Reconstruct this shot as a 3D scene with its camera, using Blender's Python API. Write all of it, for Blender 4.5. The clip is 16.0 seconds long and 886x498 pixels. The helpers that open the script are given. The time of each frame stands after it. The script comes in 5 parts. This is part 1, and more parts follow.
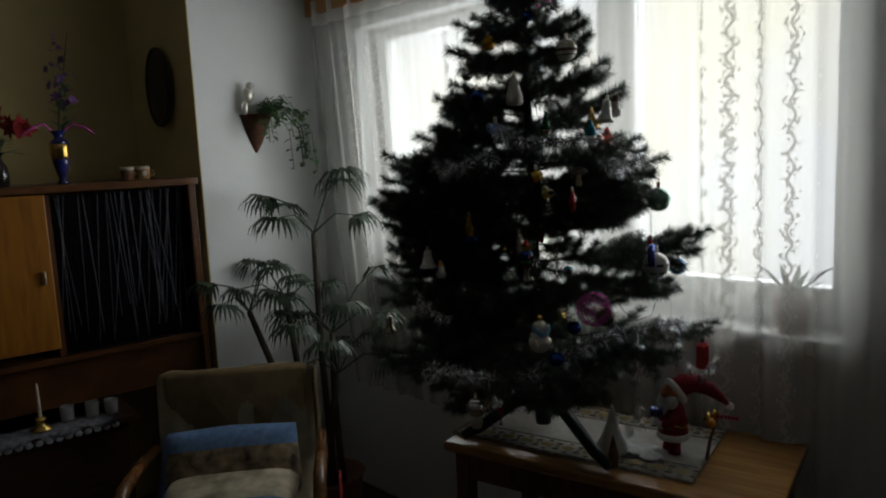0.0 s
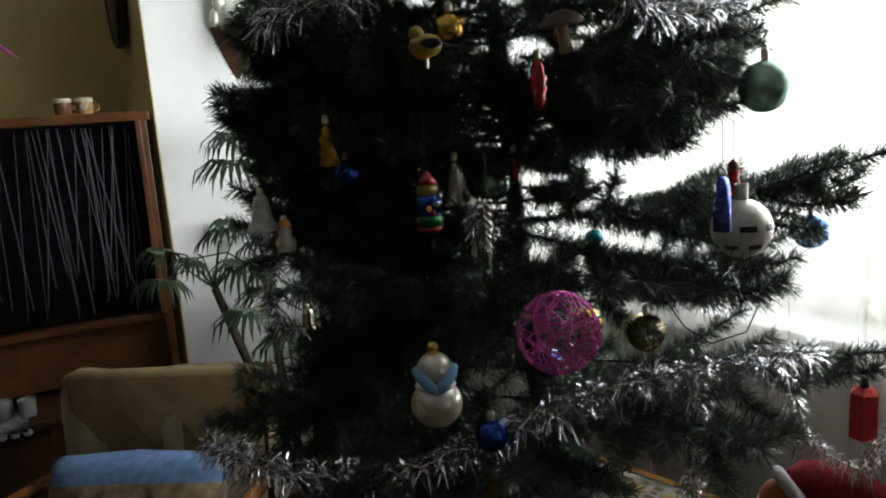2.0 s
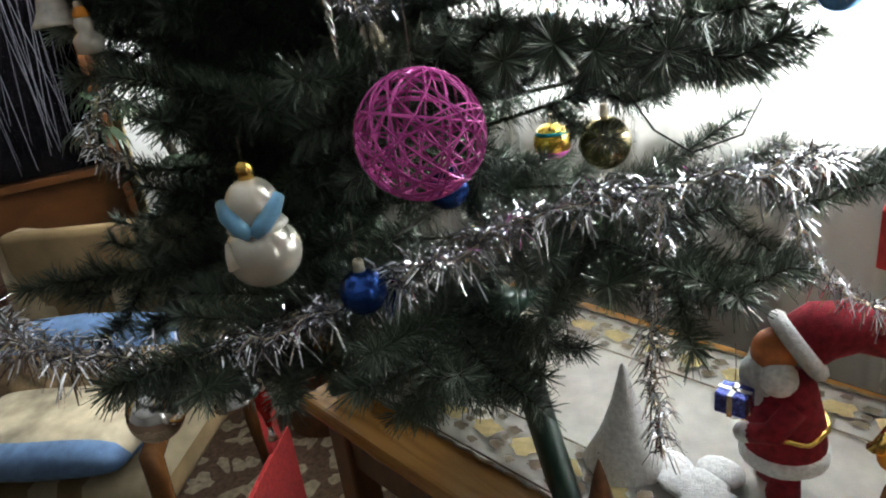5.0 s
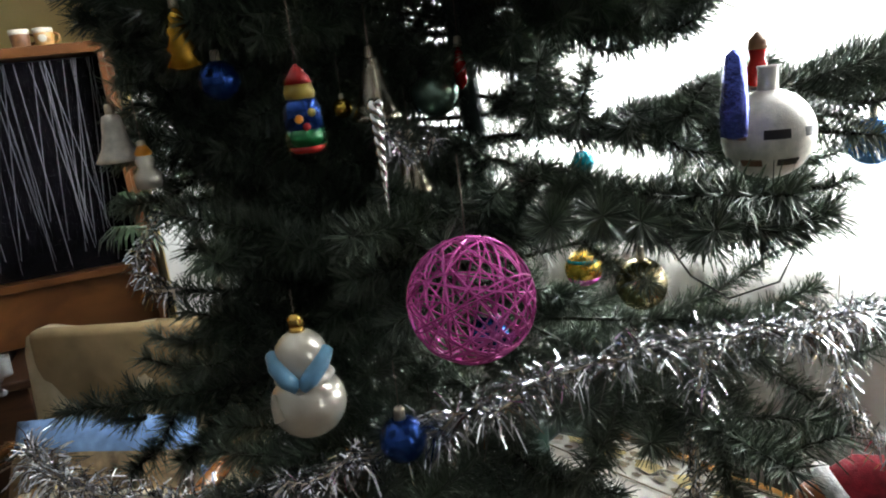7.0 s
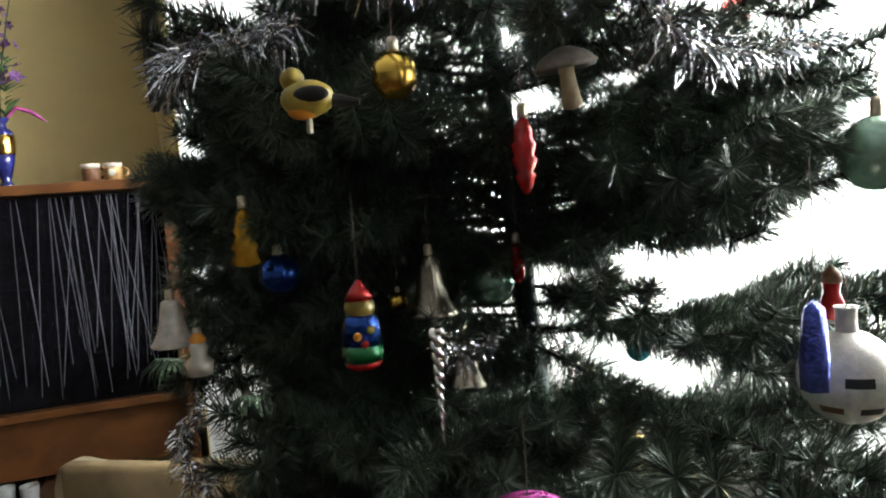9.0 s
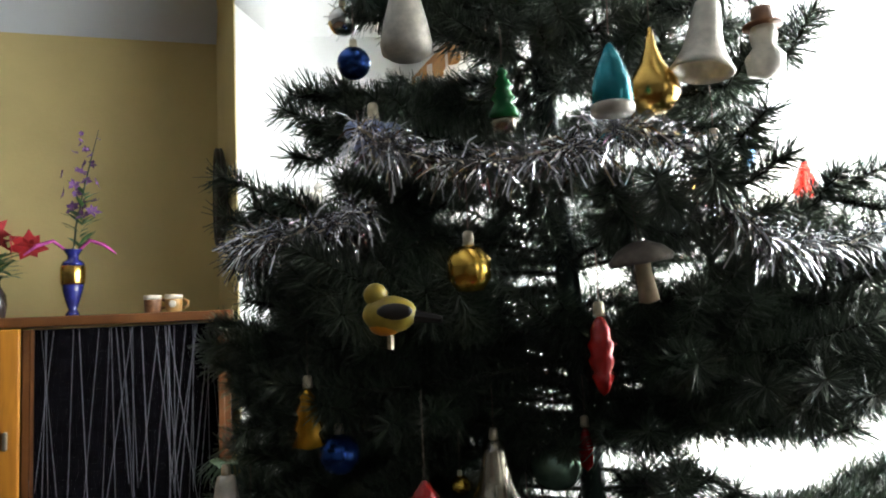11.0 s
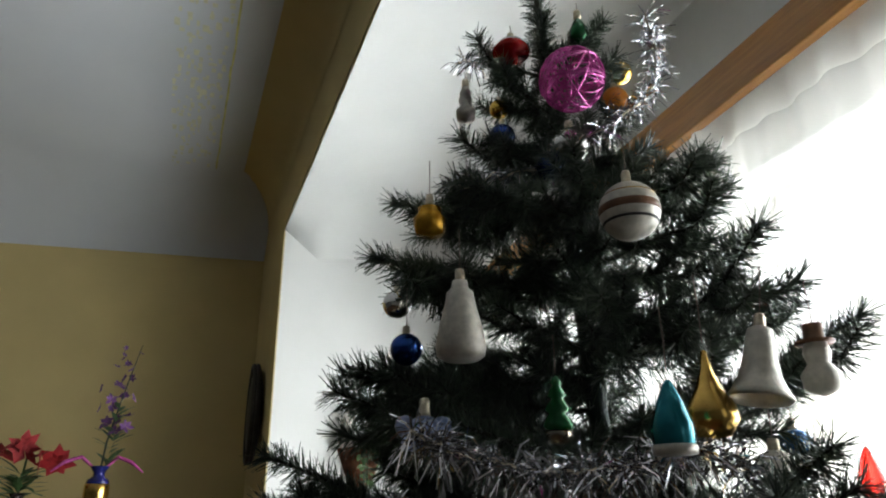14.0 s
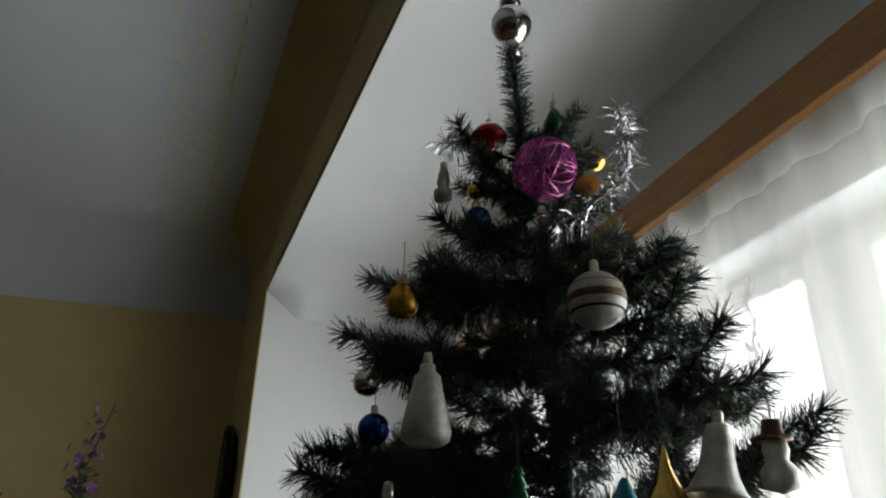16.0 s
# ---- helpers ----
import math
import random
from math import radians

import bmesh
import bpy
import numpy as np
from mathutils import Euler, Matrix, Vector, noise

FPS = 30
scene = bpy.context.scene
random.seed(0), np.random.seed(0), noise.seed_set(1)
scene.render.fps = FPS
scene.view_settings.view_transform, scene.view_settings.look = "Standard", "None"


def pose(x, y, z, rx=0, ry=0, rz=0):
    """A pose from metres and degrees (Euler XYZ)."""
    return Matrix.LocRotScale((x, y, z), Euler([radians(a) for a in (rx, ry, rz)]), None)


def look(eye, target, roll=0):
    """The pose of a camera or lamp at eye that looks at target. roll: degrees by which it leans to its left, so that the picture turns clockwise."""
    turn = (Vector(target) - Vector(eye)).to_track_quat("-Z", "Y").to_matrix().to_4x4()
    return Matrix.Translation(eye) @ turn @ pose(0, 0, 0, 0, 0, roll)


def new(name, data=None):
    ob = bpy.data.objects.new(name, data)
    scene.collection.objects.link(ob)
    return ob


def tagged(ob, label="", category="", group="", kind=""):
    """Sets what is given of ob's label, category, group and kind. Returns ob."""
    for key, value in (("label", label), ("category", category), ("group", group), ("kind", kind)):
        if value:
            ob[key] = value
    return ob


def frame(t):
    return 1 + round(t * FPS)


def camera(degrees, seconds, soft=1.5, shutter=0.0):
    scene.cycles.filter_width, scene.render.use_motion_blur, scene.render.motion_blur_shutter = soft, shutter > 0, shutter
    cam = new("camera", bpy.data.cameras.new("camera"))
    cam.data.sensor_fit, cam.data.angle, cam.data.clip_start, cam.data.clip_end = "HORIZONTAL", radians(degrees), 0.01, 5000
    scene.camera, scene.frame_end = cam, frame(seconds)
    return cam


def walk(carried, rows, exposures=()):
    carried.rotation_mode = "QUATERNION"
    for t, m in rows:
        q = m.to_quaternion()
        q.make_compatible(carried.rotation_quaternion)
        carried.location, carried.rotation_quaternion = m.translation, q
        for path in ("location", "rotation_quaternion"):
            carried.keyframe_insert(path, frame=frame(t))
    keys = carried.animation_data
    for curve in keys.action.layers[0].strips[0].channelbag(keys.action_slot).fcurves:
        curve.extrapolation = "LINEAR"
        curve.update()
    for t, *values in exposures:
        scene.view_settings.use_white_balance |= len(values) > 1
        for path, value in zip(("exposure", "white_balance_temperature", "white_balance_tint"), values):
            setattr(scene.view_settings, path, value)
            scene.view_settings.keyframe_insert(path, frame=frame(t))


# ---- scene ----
cam = camera(63.6, 16.0, soft=2.0)
PATH = [
    (0, (0.123, 0.107, 1.577), (-1.435, 1.333, 1.311), -2.6),
    (0.5, (0.025, 0.322, 1.546), (-1.63, 1.415, 1.292), -4.2),
    (1, (-0.09, 0.556, 1.481), (-1.886, 1.387, 1.189), -1.9),
    (1.5, (-0.235, 0.766, 1.47), (-1.99, 1.66, 1.125), -1.5),
    (2, (-0.367, 0.971, 1.412), (-2.15, 1.811, 1.074), -4.2),
    (2.5, (-0.473, 1.153, 1.379), (-2.355, 1.736, 1.037), -6.6),
    (3, (-0.512, 1.193, 1.344), (-2.344, 1.812, 0.834), -8.3),
    (3.5, (-0.517, 1.19, 1.311), (-2.28, 1.859, 0.643), -8.5),
    (3.7, (-0.521, 1.189, 1.311), (-2.242, 1.871, 0.555), -8.2),
    (5.8, (-0.511, 1.179, 1.307), (-2.25, 1.885, 0.615), -8.0),
    (6, (-0.513, 1.177, 1.312), (-2.268, 1.89, 0.672), -7.8),
    (6.5, (-0.52, 1.173, 1.325), (-2.3, 1.892, 0.765), -7.4),
    (7, (-0.525, 1.174, 1.354), (-2.332, 1.876, 0.859), -6.5),
    (7.5, (-0.531, 1.173, 1.366), (-2.362, 1.858, 0.943), -6.1),
    (8, (-0.538, 1.173, 1.383), (-2.386, 1.851, 1.028), -5.8),
    (8.5, (-0.548, 1.173, 1.406), (-2.417, 1.839, 1.152), -5.3),
    (8.7, (-0.55, 1.176, 1.416), (-2.426, 1.834, 1.197), -4.9),
    (10.8, (-0.566, 1.169, 1.467), (-2.48, 1.728, 1.623), -1.9),
    (11, (-0.567, 1.164, 1.479), (-2.482, 1.709, 1.665), -2.5),
    (11.5, (-0.563, 1.162, 1.493), (-2.464, 1.689, 1.824), -1.9),
    (12, (-0.56, 1.159, 1.511), (-2.439, 1.678, 1.959), -2.3),
    (12.5, (-0.56, 1.157, 1.523), (-2.423, 1.666, 2.041), -2.1),
    (13, (-0.559, 1.153, 1.532), (-2.408, 1.649, 2.109), -1.7),
    (13.5, (-0.554, 1.149, 1.543), (-2.388, 1.619, 2.189), -1.3),
    (14, (-0.55, 1.144, 1.558), (-2.363, 1.589, 2.277), -0.5),
    (14.5, (-0.5455, 1.145, 1.572), (-2.325, 1.58, 2.373), 0.5),
    (15, (-0.544, 1.146, 1.589), (-2.302, 1.563, 2.448), 1.4),
    (15.5, (-0.537, 1.148, 1.6), (-2.2675, 1.551, 2.52), 1.9),
    (16, (-0.528, 1.152, 1.572), (-2.267, 1.616, 2.444), 1.0),
]
walk(cam, [(t, look(eye, target, roll)) for t, eye, target, roll in PATH],
     exposures=[(0.0, -3.0), (0.5, -2.9), (0.9, -2.3), (1.5, -1.6), (2.0, -1.35), (2.5, -0.85), (3.0, -0.1), (3.5, 0.15), (6.0, 0.05), (7.0, 0.1), (8.5, 0.1), (11.0, -0.25), (12.5, -0.97), (14.0, -1.3), (14.5, -1.6), (15.0, -2.0), (16.0, -2.35)])

# ---- world and light ----
world = bpy.data.worlds.new("world")
scene.world = world
world.use_nodes = True
sky = world.node_tree.nodes.new("ShaderNodeTexSky")
sky.sky_type, sky.sun_disc = "NISHITA", False
sky.sun_elevation, sky.sun_rotation = radians(38), radians(60)
world.node_tree.links.new(sky.outputs[0], world.node_tree.nodes["Background"].inputs[0])
world.node_tree.nodes["Background"].inputs[1].default_value = 0.12
sun = new("sun", bpy.data.lights.new("sun", "SUN"))
sun.data.energy, sun.data.angle, sun.data.color = 1.2, radians(12), (1.0, 0.95, 0.88)
sun.matrix_world = look((4, 8, 7), (-1, 2, 1))
lamp = new("window_light", bpy.data.lights.new("window_light", "AREA"))
lamp.data.shape, lamp.data.size, lamp.data.size_y = "RECTANGLE", 1.8, 1.15
lamp.data.energy, lamp.data.color = 185, (0.88, 0.95, 1.0)
lamp.matrix_world = look((-1.60, 2.27, 1.68), (-1.50, 1.27, 1.60))
lamp2 = new("side_window_light", bpy.data.lights.new("side_window_light", "AREA"))
lamp2.data.shape, lamp2.data.size, lamp2.data.size_y = "RECTANGLE", 1.0, 1.05
lamp2.data.energy, lamp2.data.color = 6, (0.88, 0.95, 1.0)
lamp2.matrix_world = look((1.15, 2.50, 1.6), (0.95, 1.0, 1.5))

# ---- materials ----
def mat(name, color, rough=0.6, metal=0.0, vary=0.12, scale=30.0, bump=0.1, bscale=200.0, trans=0.0, coat=0.0, island=0.0, obj=0.0, tint=None):
    m = bpy.data.materials.new(name)
    m.use_nodes = True
    n, l = m.node_tree.nodes, m.node_tree.links
    b = n["Principled BSDF"]
    b.inputs["Roughness"].default_value, b.inputs["Metallic"].default_value = rough, metal
    b.inputs["Transmission Weight"].default_value, b.inputs["Coat Weight"].default_value = trans, coat
    tc = n.new("ShaderNodeTexCoord")
    no = n.new("ShaderNodeTexNoise")
    no.inputs["Scale"].default_value, no.inputs["Detail"].default_value = scale, 6
    l.new(tc.outputs["Object"], no.inputs["Vector"])
    mix = n.new("ShaderNodeMix")
    mix.data_type = "RGBA"
    c = np.array(color)
    t2 = np.array(tint) if tint else np.clip(c * (1 + 2 * vary), 0, 1)
    mix.inputs[6].default_value = (*(c * (1 - vary * 1.5)), 1)
    mix.inputs[7].default_value = (*t2, 1)
    ramp = n.new("ShaderNodeMapRange")
    ramp.inputs[1].default_value, ramp.inputs[2].default_value = 0.3, 0.7
    l.new(no.outputs[0], ramp.inputs[0])
    out = ramp.outputs[0]
    if island or obj:
        src = n.new("ShaderNodeNewGeometry").outputs["Random Per Island"] if island else n.new("ShaderNodeObjectInfo").outputs["Random"]
        ad = n.new("ShaderNodeMath")
        ad.operation = "MULTIPLY_ADD"
        l.new(src, ad.inputs[0])
        ad.inputs[1].default_value = island or obj
        sc = n.new("ShaderNodeMath")
        sc.operation = "MULTIPLY"
        l.new(ramp.outputs[0], sc.inputs[0])
        sc.inputs[1].default_value = 1 - (island or obj)
        l.new(sc.outputs[0], ad.inputs[2])
        out = ad.outputs[0]
    l.new(out, mix.inputs[0])
    l.new(mix.outputs[2], b.inputs["Base Color"])
    if bump:
        n2 = n.new("ShaderNodeTexNoise")
        n2.inputs["Scale"].default_value, n2.inputs["Detail"].default_value = bscale, 4
        l.new(tc.outputs["Object"], n2.inputs["Vector"])
        bp = n.new("ShaderNodeBump")
        bp.inputs["Strength"].default_value, bp.inputs["Distance"].default_value = bump, 0.002
        l.new(n2.outputs[0], bp.inputs["Height"])
        l.new(bp.outputs[0], b.inputs["Normal"])
    return m


def wood(name, dark, light, rough=0.4, scale=(2, 2, 30), coat=0.2):
    m = mat(name, dark, rough, coat=coat, bump=0.06, tint=light)
    n, l = m.node_tree.nodes, m.node_tree.links
    mp = n.new("ShaderNodeMapping")
    mp.inputs["Scale"].default_value = scale
    tc = next(x for x in n if x.type == "TEX_COORD")
    no = next(x for x in n if x.type == "TEX_NOISE")
    no.inputs["Scale"].default_value, no.inputs["Distortion"].default_value = 2.0, 1.2
    l.new(tc.outputs["Object"], mp.inputs["Vector"])
    l.new(mp.outputs[0], no.inputs["Vector"])
    return m


def glassy(name, color, rough=0.05):
    return mat(name, color, rough, metal=0.0, vary=0.05, bump=0, trans=0.85, coat=0.3)


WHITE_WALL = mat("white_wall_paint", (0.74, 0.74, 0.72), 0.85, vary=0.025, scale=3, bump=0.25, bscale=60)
# grey of the two unseen walls, kept dark so little light bounces back
UNSEEN_WALL = mat("unseen_wall_low_bounce", (0.26, 0.255, 0.25), 0.85, vary=0.03, scale=3, bump=0.2, bscale=60)
YELLOW_WALL = mat("yellow_wall_paint", (0.62, 0.49, 0.22), 0.85, vary=0.04, scale=4, bump=0.25, bscale=70)
CEIL = mat("ceiling_paint", (0.66, 0.68, 0.70), 0.9, vary=0.03, scale=2, bump=0.2, bscale=50)
LINE = mat("yellow_ceiling_line", (0.70, 0.66, 0.26), 0.9, vary=0.15, scale=20, bump=0)
SPECKLE = mat("pale_yellow_stencil", (0.70, 0.69, 0.52), 0.9, vary=0.06, scale=30, bump=0)
CARPET = mat("carpet_pile", (0.11, 0.065, 0.04), 0.95, vary=0.3, scale=60, bump=0.8, bscale=700)
CARPET2 = mat("carpet_motif", (0.34, 0.28, 0.19), 0.95, vary=0.2, scale=60, bump=0.8, bscale=700)
PELMET = wood("pelmet_wood", (0.36, 0.145, 0.012), (0.45, 0.195, 0.022), 0.5, (3, 40, 40))
CAB_WOOD = wood("cabinet_brown_wood", (0.080, 0.028, 0.008), (0.135, 0.050, 0.014), 0.35, (30, 3, 3))
CAB_DOOR = wood("cabinet_orange_wood", (0.33, 0.120, 0.010), (0.42, 0.165, 0.017), 0.4, (20, 20, 2))
TABLE_WOOD = wood("table_honey_wood", (0.36, 0.17, 0.045), (0.50, 0.26, 0.08), 0.18, (2, 25, 25), coat=0.5)
SIDE_WOOD = wood("sideboard_wood", (0.030, 0.013, 0.007), (0.055, 0.024, 0.011), 0.35, (20, 3, 20))
DARK_WOOD = wood("dark_wood", (0.09, 0.035, 0.015), (0.16, 0.065, 0.025), 0.3, (20, 20, 3))
ARM_WOOD = wood("chair_arm_wood", (0.12, 0.048, 0.016), (0.20, 0.085, 0.028), 0.25, (15, 15, 3))
NEEDLE = mat("needles", (0.034, 0.054, 0.036), 0.42, vary=0.3, scale=8, bump=0, island=0.75, tint=(0.088, 0.120, 0.078))
TWIG = mat("branch_wire", (0.03, 0.035, 0.02), 0.7, vary=0.3, scale=40)
TRUNK = mat("trunk_pole", (0.02, 0.035, 0.03), 0.5, vary=0.2, scale=40)
STAND = mat("stand_plastic", (0.012, 0.03, 0.02), 0.35, vary=0.2)
TINSEL = mat("tinsel_foil", (0.66, 0.66, 0.69), 0.12, metal=1.0, vary=0.08, bump=0, island=0.5)
SILVER = mat("silver_glass", (0.80, 0.79, 0.76), 0.12, metal=1.0, vary=0.05, scale=60, bump=0.05)
DULL_SILVER = mat("worn_silver", (0.46, 0.41, 0.32), 0.2, metal=0.95, vary=0.15, scale=90, bump=0.1)
CAP = mat("cap_metal", (0.55, 0.48, 0.36), 0.3, metal=1.0, vary=0.15, scale=200)
GOLD = mat("gold_glass", (0.78, 0.50, 0.10), 0.16, metal=1.0, vary=0.1, scale=80)
AMBER = mat("amber_foil", (0.60, 0.32, 0.03), 0.25, metal=0.7, vary=0.2, scale=120)
FROST = mat("frosted_white", (0.62, 0.58, 0.51), 0.33, metal=0.25, vary=0.10, scale=150, bump=0.25, bscale=900)
PEARL = mat("pearl_white", (0.74, 0.69, 0.60), 0.2, metal=0.5, vary=0.05, scale=60, coat=0.3)
BLUE = mat("blue_glass", (0.02, 0.07, 0.30), 0.12, metal=0.75, vary=0.2, scale=60)
LIGHT_BLUE = mat("light_blue_glass", (0.10, 0.25, 0.52), 0.18, metal=0.6, vary=0.2, scale=60)
SKY_PAINT = mat("sky_blue_paint", (0.16, 0.36, 0.55), 0.35, vary=0.1, scale=80)
FOIL_BLUE = mat("crinkled_blue_foil", (0.10, 0.13, 0.50), 0.22, metal=0.9, vary=0.2, scale=120, bump=1.0, bscale=260)
GREEN = mat("green_glass", (0.27, 0.40, 0.32), 0.12, metal=0.6, vary=0.2, scale=60)
DEEP_GREEN = mat("deep_green_glass", (0.01, 0.14, 0.04), 0.15, metal=0.4, vary=0.2, scale=60, coat=0.4)
TEAL = mat("teal_glass", (0.015, 0.20, 0.25), 0.15, metal=0.5, vary=0.25, scale=50)
RED = mat("red_glass", (0.34, 0.008, 0.008), 0.16, metal=0.3, vary=0.2, scale=80, coat=0.4)
RED_GLOW = glassy("red_clear_glass", (0.75, 0.03, 0.02), 0.15)
RED_CLOTH = mat("red_velvet", (0.27, 0.012, 0.025), 0.9, vary=0.25, scale=120, bump=0.6, bscale=900)
RED_FELT = mat("red_felt", (0.42, 0.03, 0.03), 0.9, vary=0.15, scale=120, bump=0.4, bscale=800)
FUR = mat("white_fleece", (0.84, 0.83, 0.81), 0.95, vary=0.1, scale=200, bump=1.0, bscale=600)
SKIN = mat("figurine_tan", (0.62, 0.20, 0.06), 0.6, vary=0.15, scale=80)
ORANGE = mat("orange_wood_bead", (0.70, 0.26, 0.02), 0.4, vary=0.1, scale=60)
YELLOW = mat("yellow_paint", (0.34, 0.25, 0.04), 0.3, vary=0.15, scale=90)
BLACK = mat("black_paint", (0.015, 0.013, 0.012), 0.35, vary=0.2, scale=60)
BROWN = mat("brown_paint", (0.16, 0.07, 0.03), 0.5, vary=0.25, scale=70)
MUSH = mat("mushroom_cap", (0.20, 0.17, 0.14), 0.4, vary=0.25, scale=90)
BEIGE = mat("beige_stem", (0.50, 0.40, 0.26), 0.6, vary=0.15, scale=90)
PINK = mat("pink_thread", (0.60, 0.11, 0.40), 0.2, metal=0.35, vary=0.15, scale=120, island=0.5)
MAGENTA = mat("magenta_petals", (0.40, 0.06, 0.24), 0.7, vary=0.2, scale=80)
VIOLET = mat("violet_petals", (0.12, 0.045, 0.15), 0.7, vary=0.2, scale=80)
POINSETTIA = mat("red_petals", (0.28, 0.010, 0.012), 0.7, vary=0.25, scale=60, island=0.5)
LEAF = mat("ivy_leaf", (0.035, 0.10, 0.025), 0.45, vary=0.3, scale=60, island=0.6, tint=(0.10, 0.20, 0.06))
PALM = mat("palm_leaf", (0.020, 0.042, 0.016), 0.5, vary=0.3, scale=40, island=0.6, tint=(0.035, 0.06, 0.028))
BARK = mat("palm_stem", (0.06, 0.045, 0.03), 0.8, vary=0.3, scale=60, bump=0.6)
COBALT = mat("cobalt_porcelain", (0.015, 0.018, 0.12), 0.12, vary=0.2, scale=40, coat=0.6)
GILT = mat("gilt_band", (0.72, 0.46, 0.12), 0.2, metal=1.0, vary=0.15, scale=80)
DARK_CERAMIC = mat("dark_ceramic", (0.03, 0.022, 0.02), 0.2, vary=0.3, scale=40, coat=0.4)
CERAMIC = mat("cream_ceramic", (0.60, 0.54, 0.44), 0.3, vary=0.1, scale=50)
TAN_CERAMIC = mat("tan_ceramic", (0.50, 0.28, 0.10), 0.35, vary=0.2, scale=50)
TERRACOTTA = mat("terracotta", (0.17, 0.07, 0.035), 0.7, vary=0.2, scale=50)
BLANKET = mat("wool_blanket", (0.44, 0.36, 0.23), 0.95, vary=0.12, scale=14, bump=0.9, bscale=420)
BLANKET2 = mat("wool_blanket_stripe", (0.22, 0.15, 0.07), 0.95, vary=0.12, scale=14, bump=0.9, bscale=420)
CUSH_BLUE = mat("blue_cushion_cloth", (0.11, 0.19, 0.34), 0.9, vary=0.15, scale=40, bump=0.6, bscale=500)
CUSH_CREAM = mat("cream_cushion_cloth", (0.34, 0.29, 0.20), 0.9, vary=0.35, scale=14, bump=0.6, bscale=500)
CUSH_PRINT = mat("printed_cushion_cloth", (0.19, 0.135, 0.075), 0.9, vary=0.6, scale=22, bump=0.6, bscale=500)
CLOTH = mat("table_runner_cloth", (0.84, 0.82, 0.76), 0.9, vary=0.06, scale=30, bump=0.5, bscale=600)
MOTIF_DARK = mat("runner_motif_dark", (0.20, 0.16, 0.11), 0.9, vary=0.25, scale=60)
MOTIF_GOLD = mat("runner_motif_gold", (0.52, 0.42, 0.20), 0.9, vary=0.2, scale=60)
GREY_LACE = mat("grey_lace", (0.30, 0.30, 0.33), 0.9, vary=0.3, scale=60, bump=0.8, bscale=350)
STRING = mat("thread", (0.16, 0.12, 0.10), 0.8, vary=0.2)
GLASS_CLEAR = glassy("clear_glass", (0.93, 0.93, 0.92), 0.04)
FRAME_WHITE = mat("white_window_paint", (0.76, 0.76, 0.74), 0.4, vary=0.03, scale=10, bump=0.1)
IRON = mat("radiator_brown", (0.10, 0.06, 0.045), 0.6, vary=0.2, scale=10)
PLASTIC = mat("oval_dark_wood", (0.022, 0.017, 0.013), 0.45, vary=0.3, scale=20, bump=0.2)
CURTAIN_STRIP = mat("silver_thread", (0.20, 0.20, 0.23), 0.5, metal=0.2, vary=0.25, scale=20, bump=0, island=0.5)
DARK_TEXTILE = mat("dark_textile", (0.0025, 0.002, 0.003), 0.9, vary=0.4, scale=18, bump=0.5, bscale=300)

DARK_TEXTILE.node_tree.nodes["Principled BSDF"].inputs["Specular IOR Level"].default_value = 0.08


def pane_mat():
    m = bpy.data.materials.new("cabinet_glass")
    m.use_nodes = True
    n, l = m.node_tree.nodes, m.node_tree.links
    tr, gl, mx = n.new("ShaderNodeBsdfTransparent"), n.new("ShaderNodeBsdfGlossy"), n.new("ShaderNodeMixShader")
    gl.inputs["Roughness"].default_value = 0.05
    fr = n.new("ShaderNodeFresnel")
    fr.inputs[0].default_value = 1.10
    l.new(fr.outputs[0], mx.inputs[0])
    l.new(tr.outputs[0], mx.inputs[1])
    l.new(gl.outputs[0], mx.inputs[2])
    l.new(mx.outputs[0], n["Material Output"].inputs[0])
    return m


PANE = pane_mat()


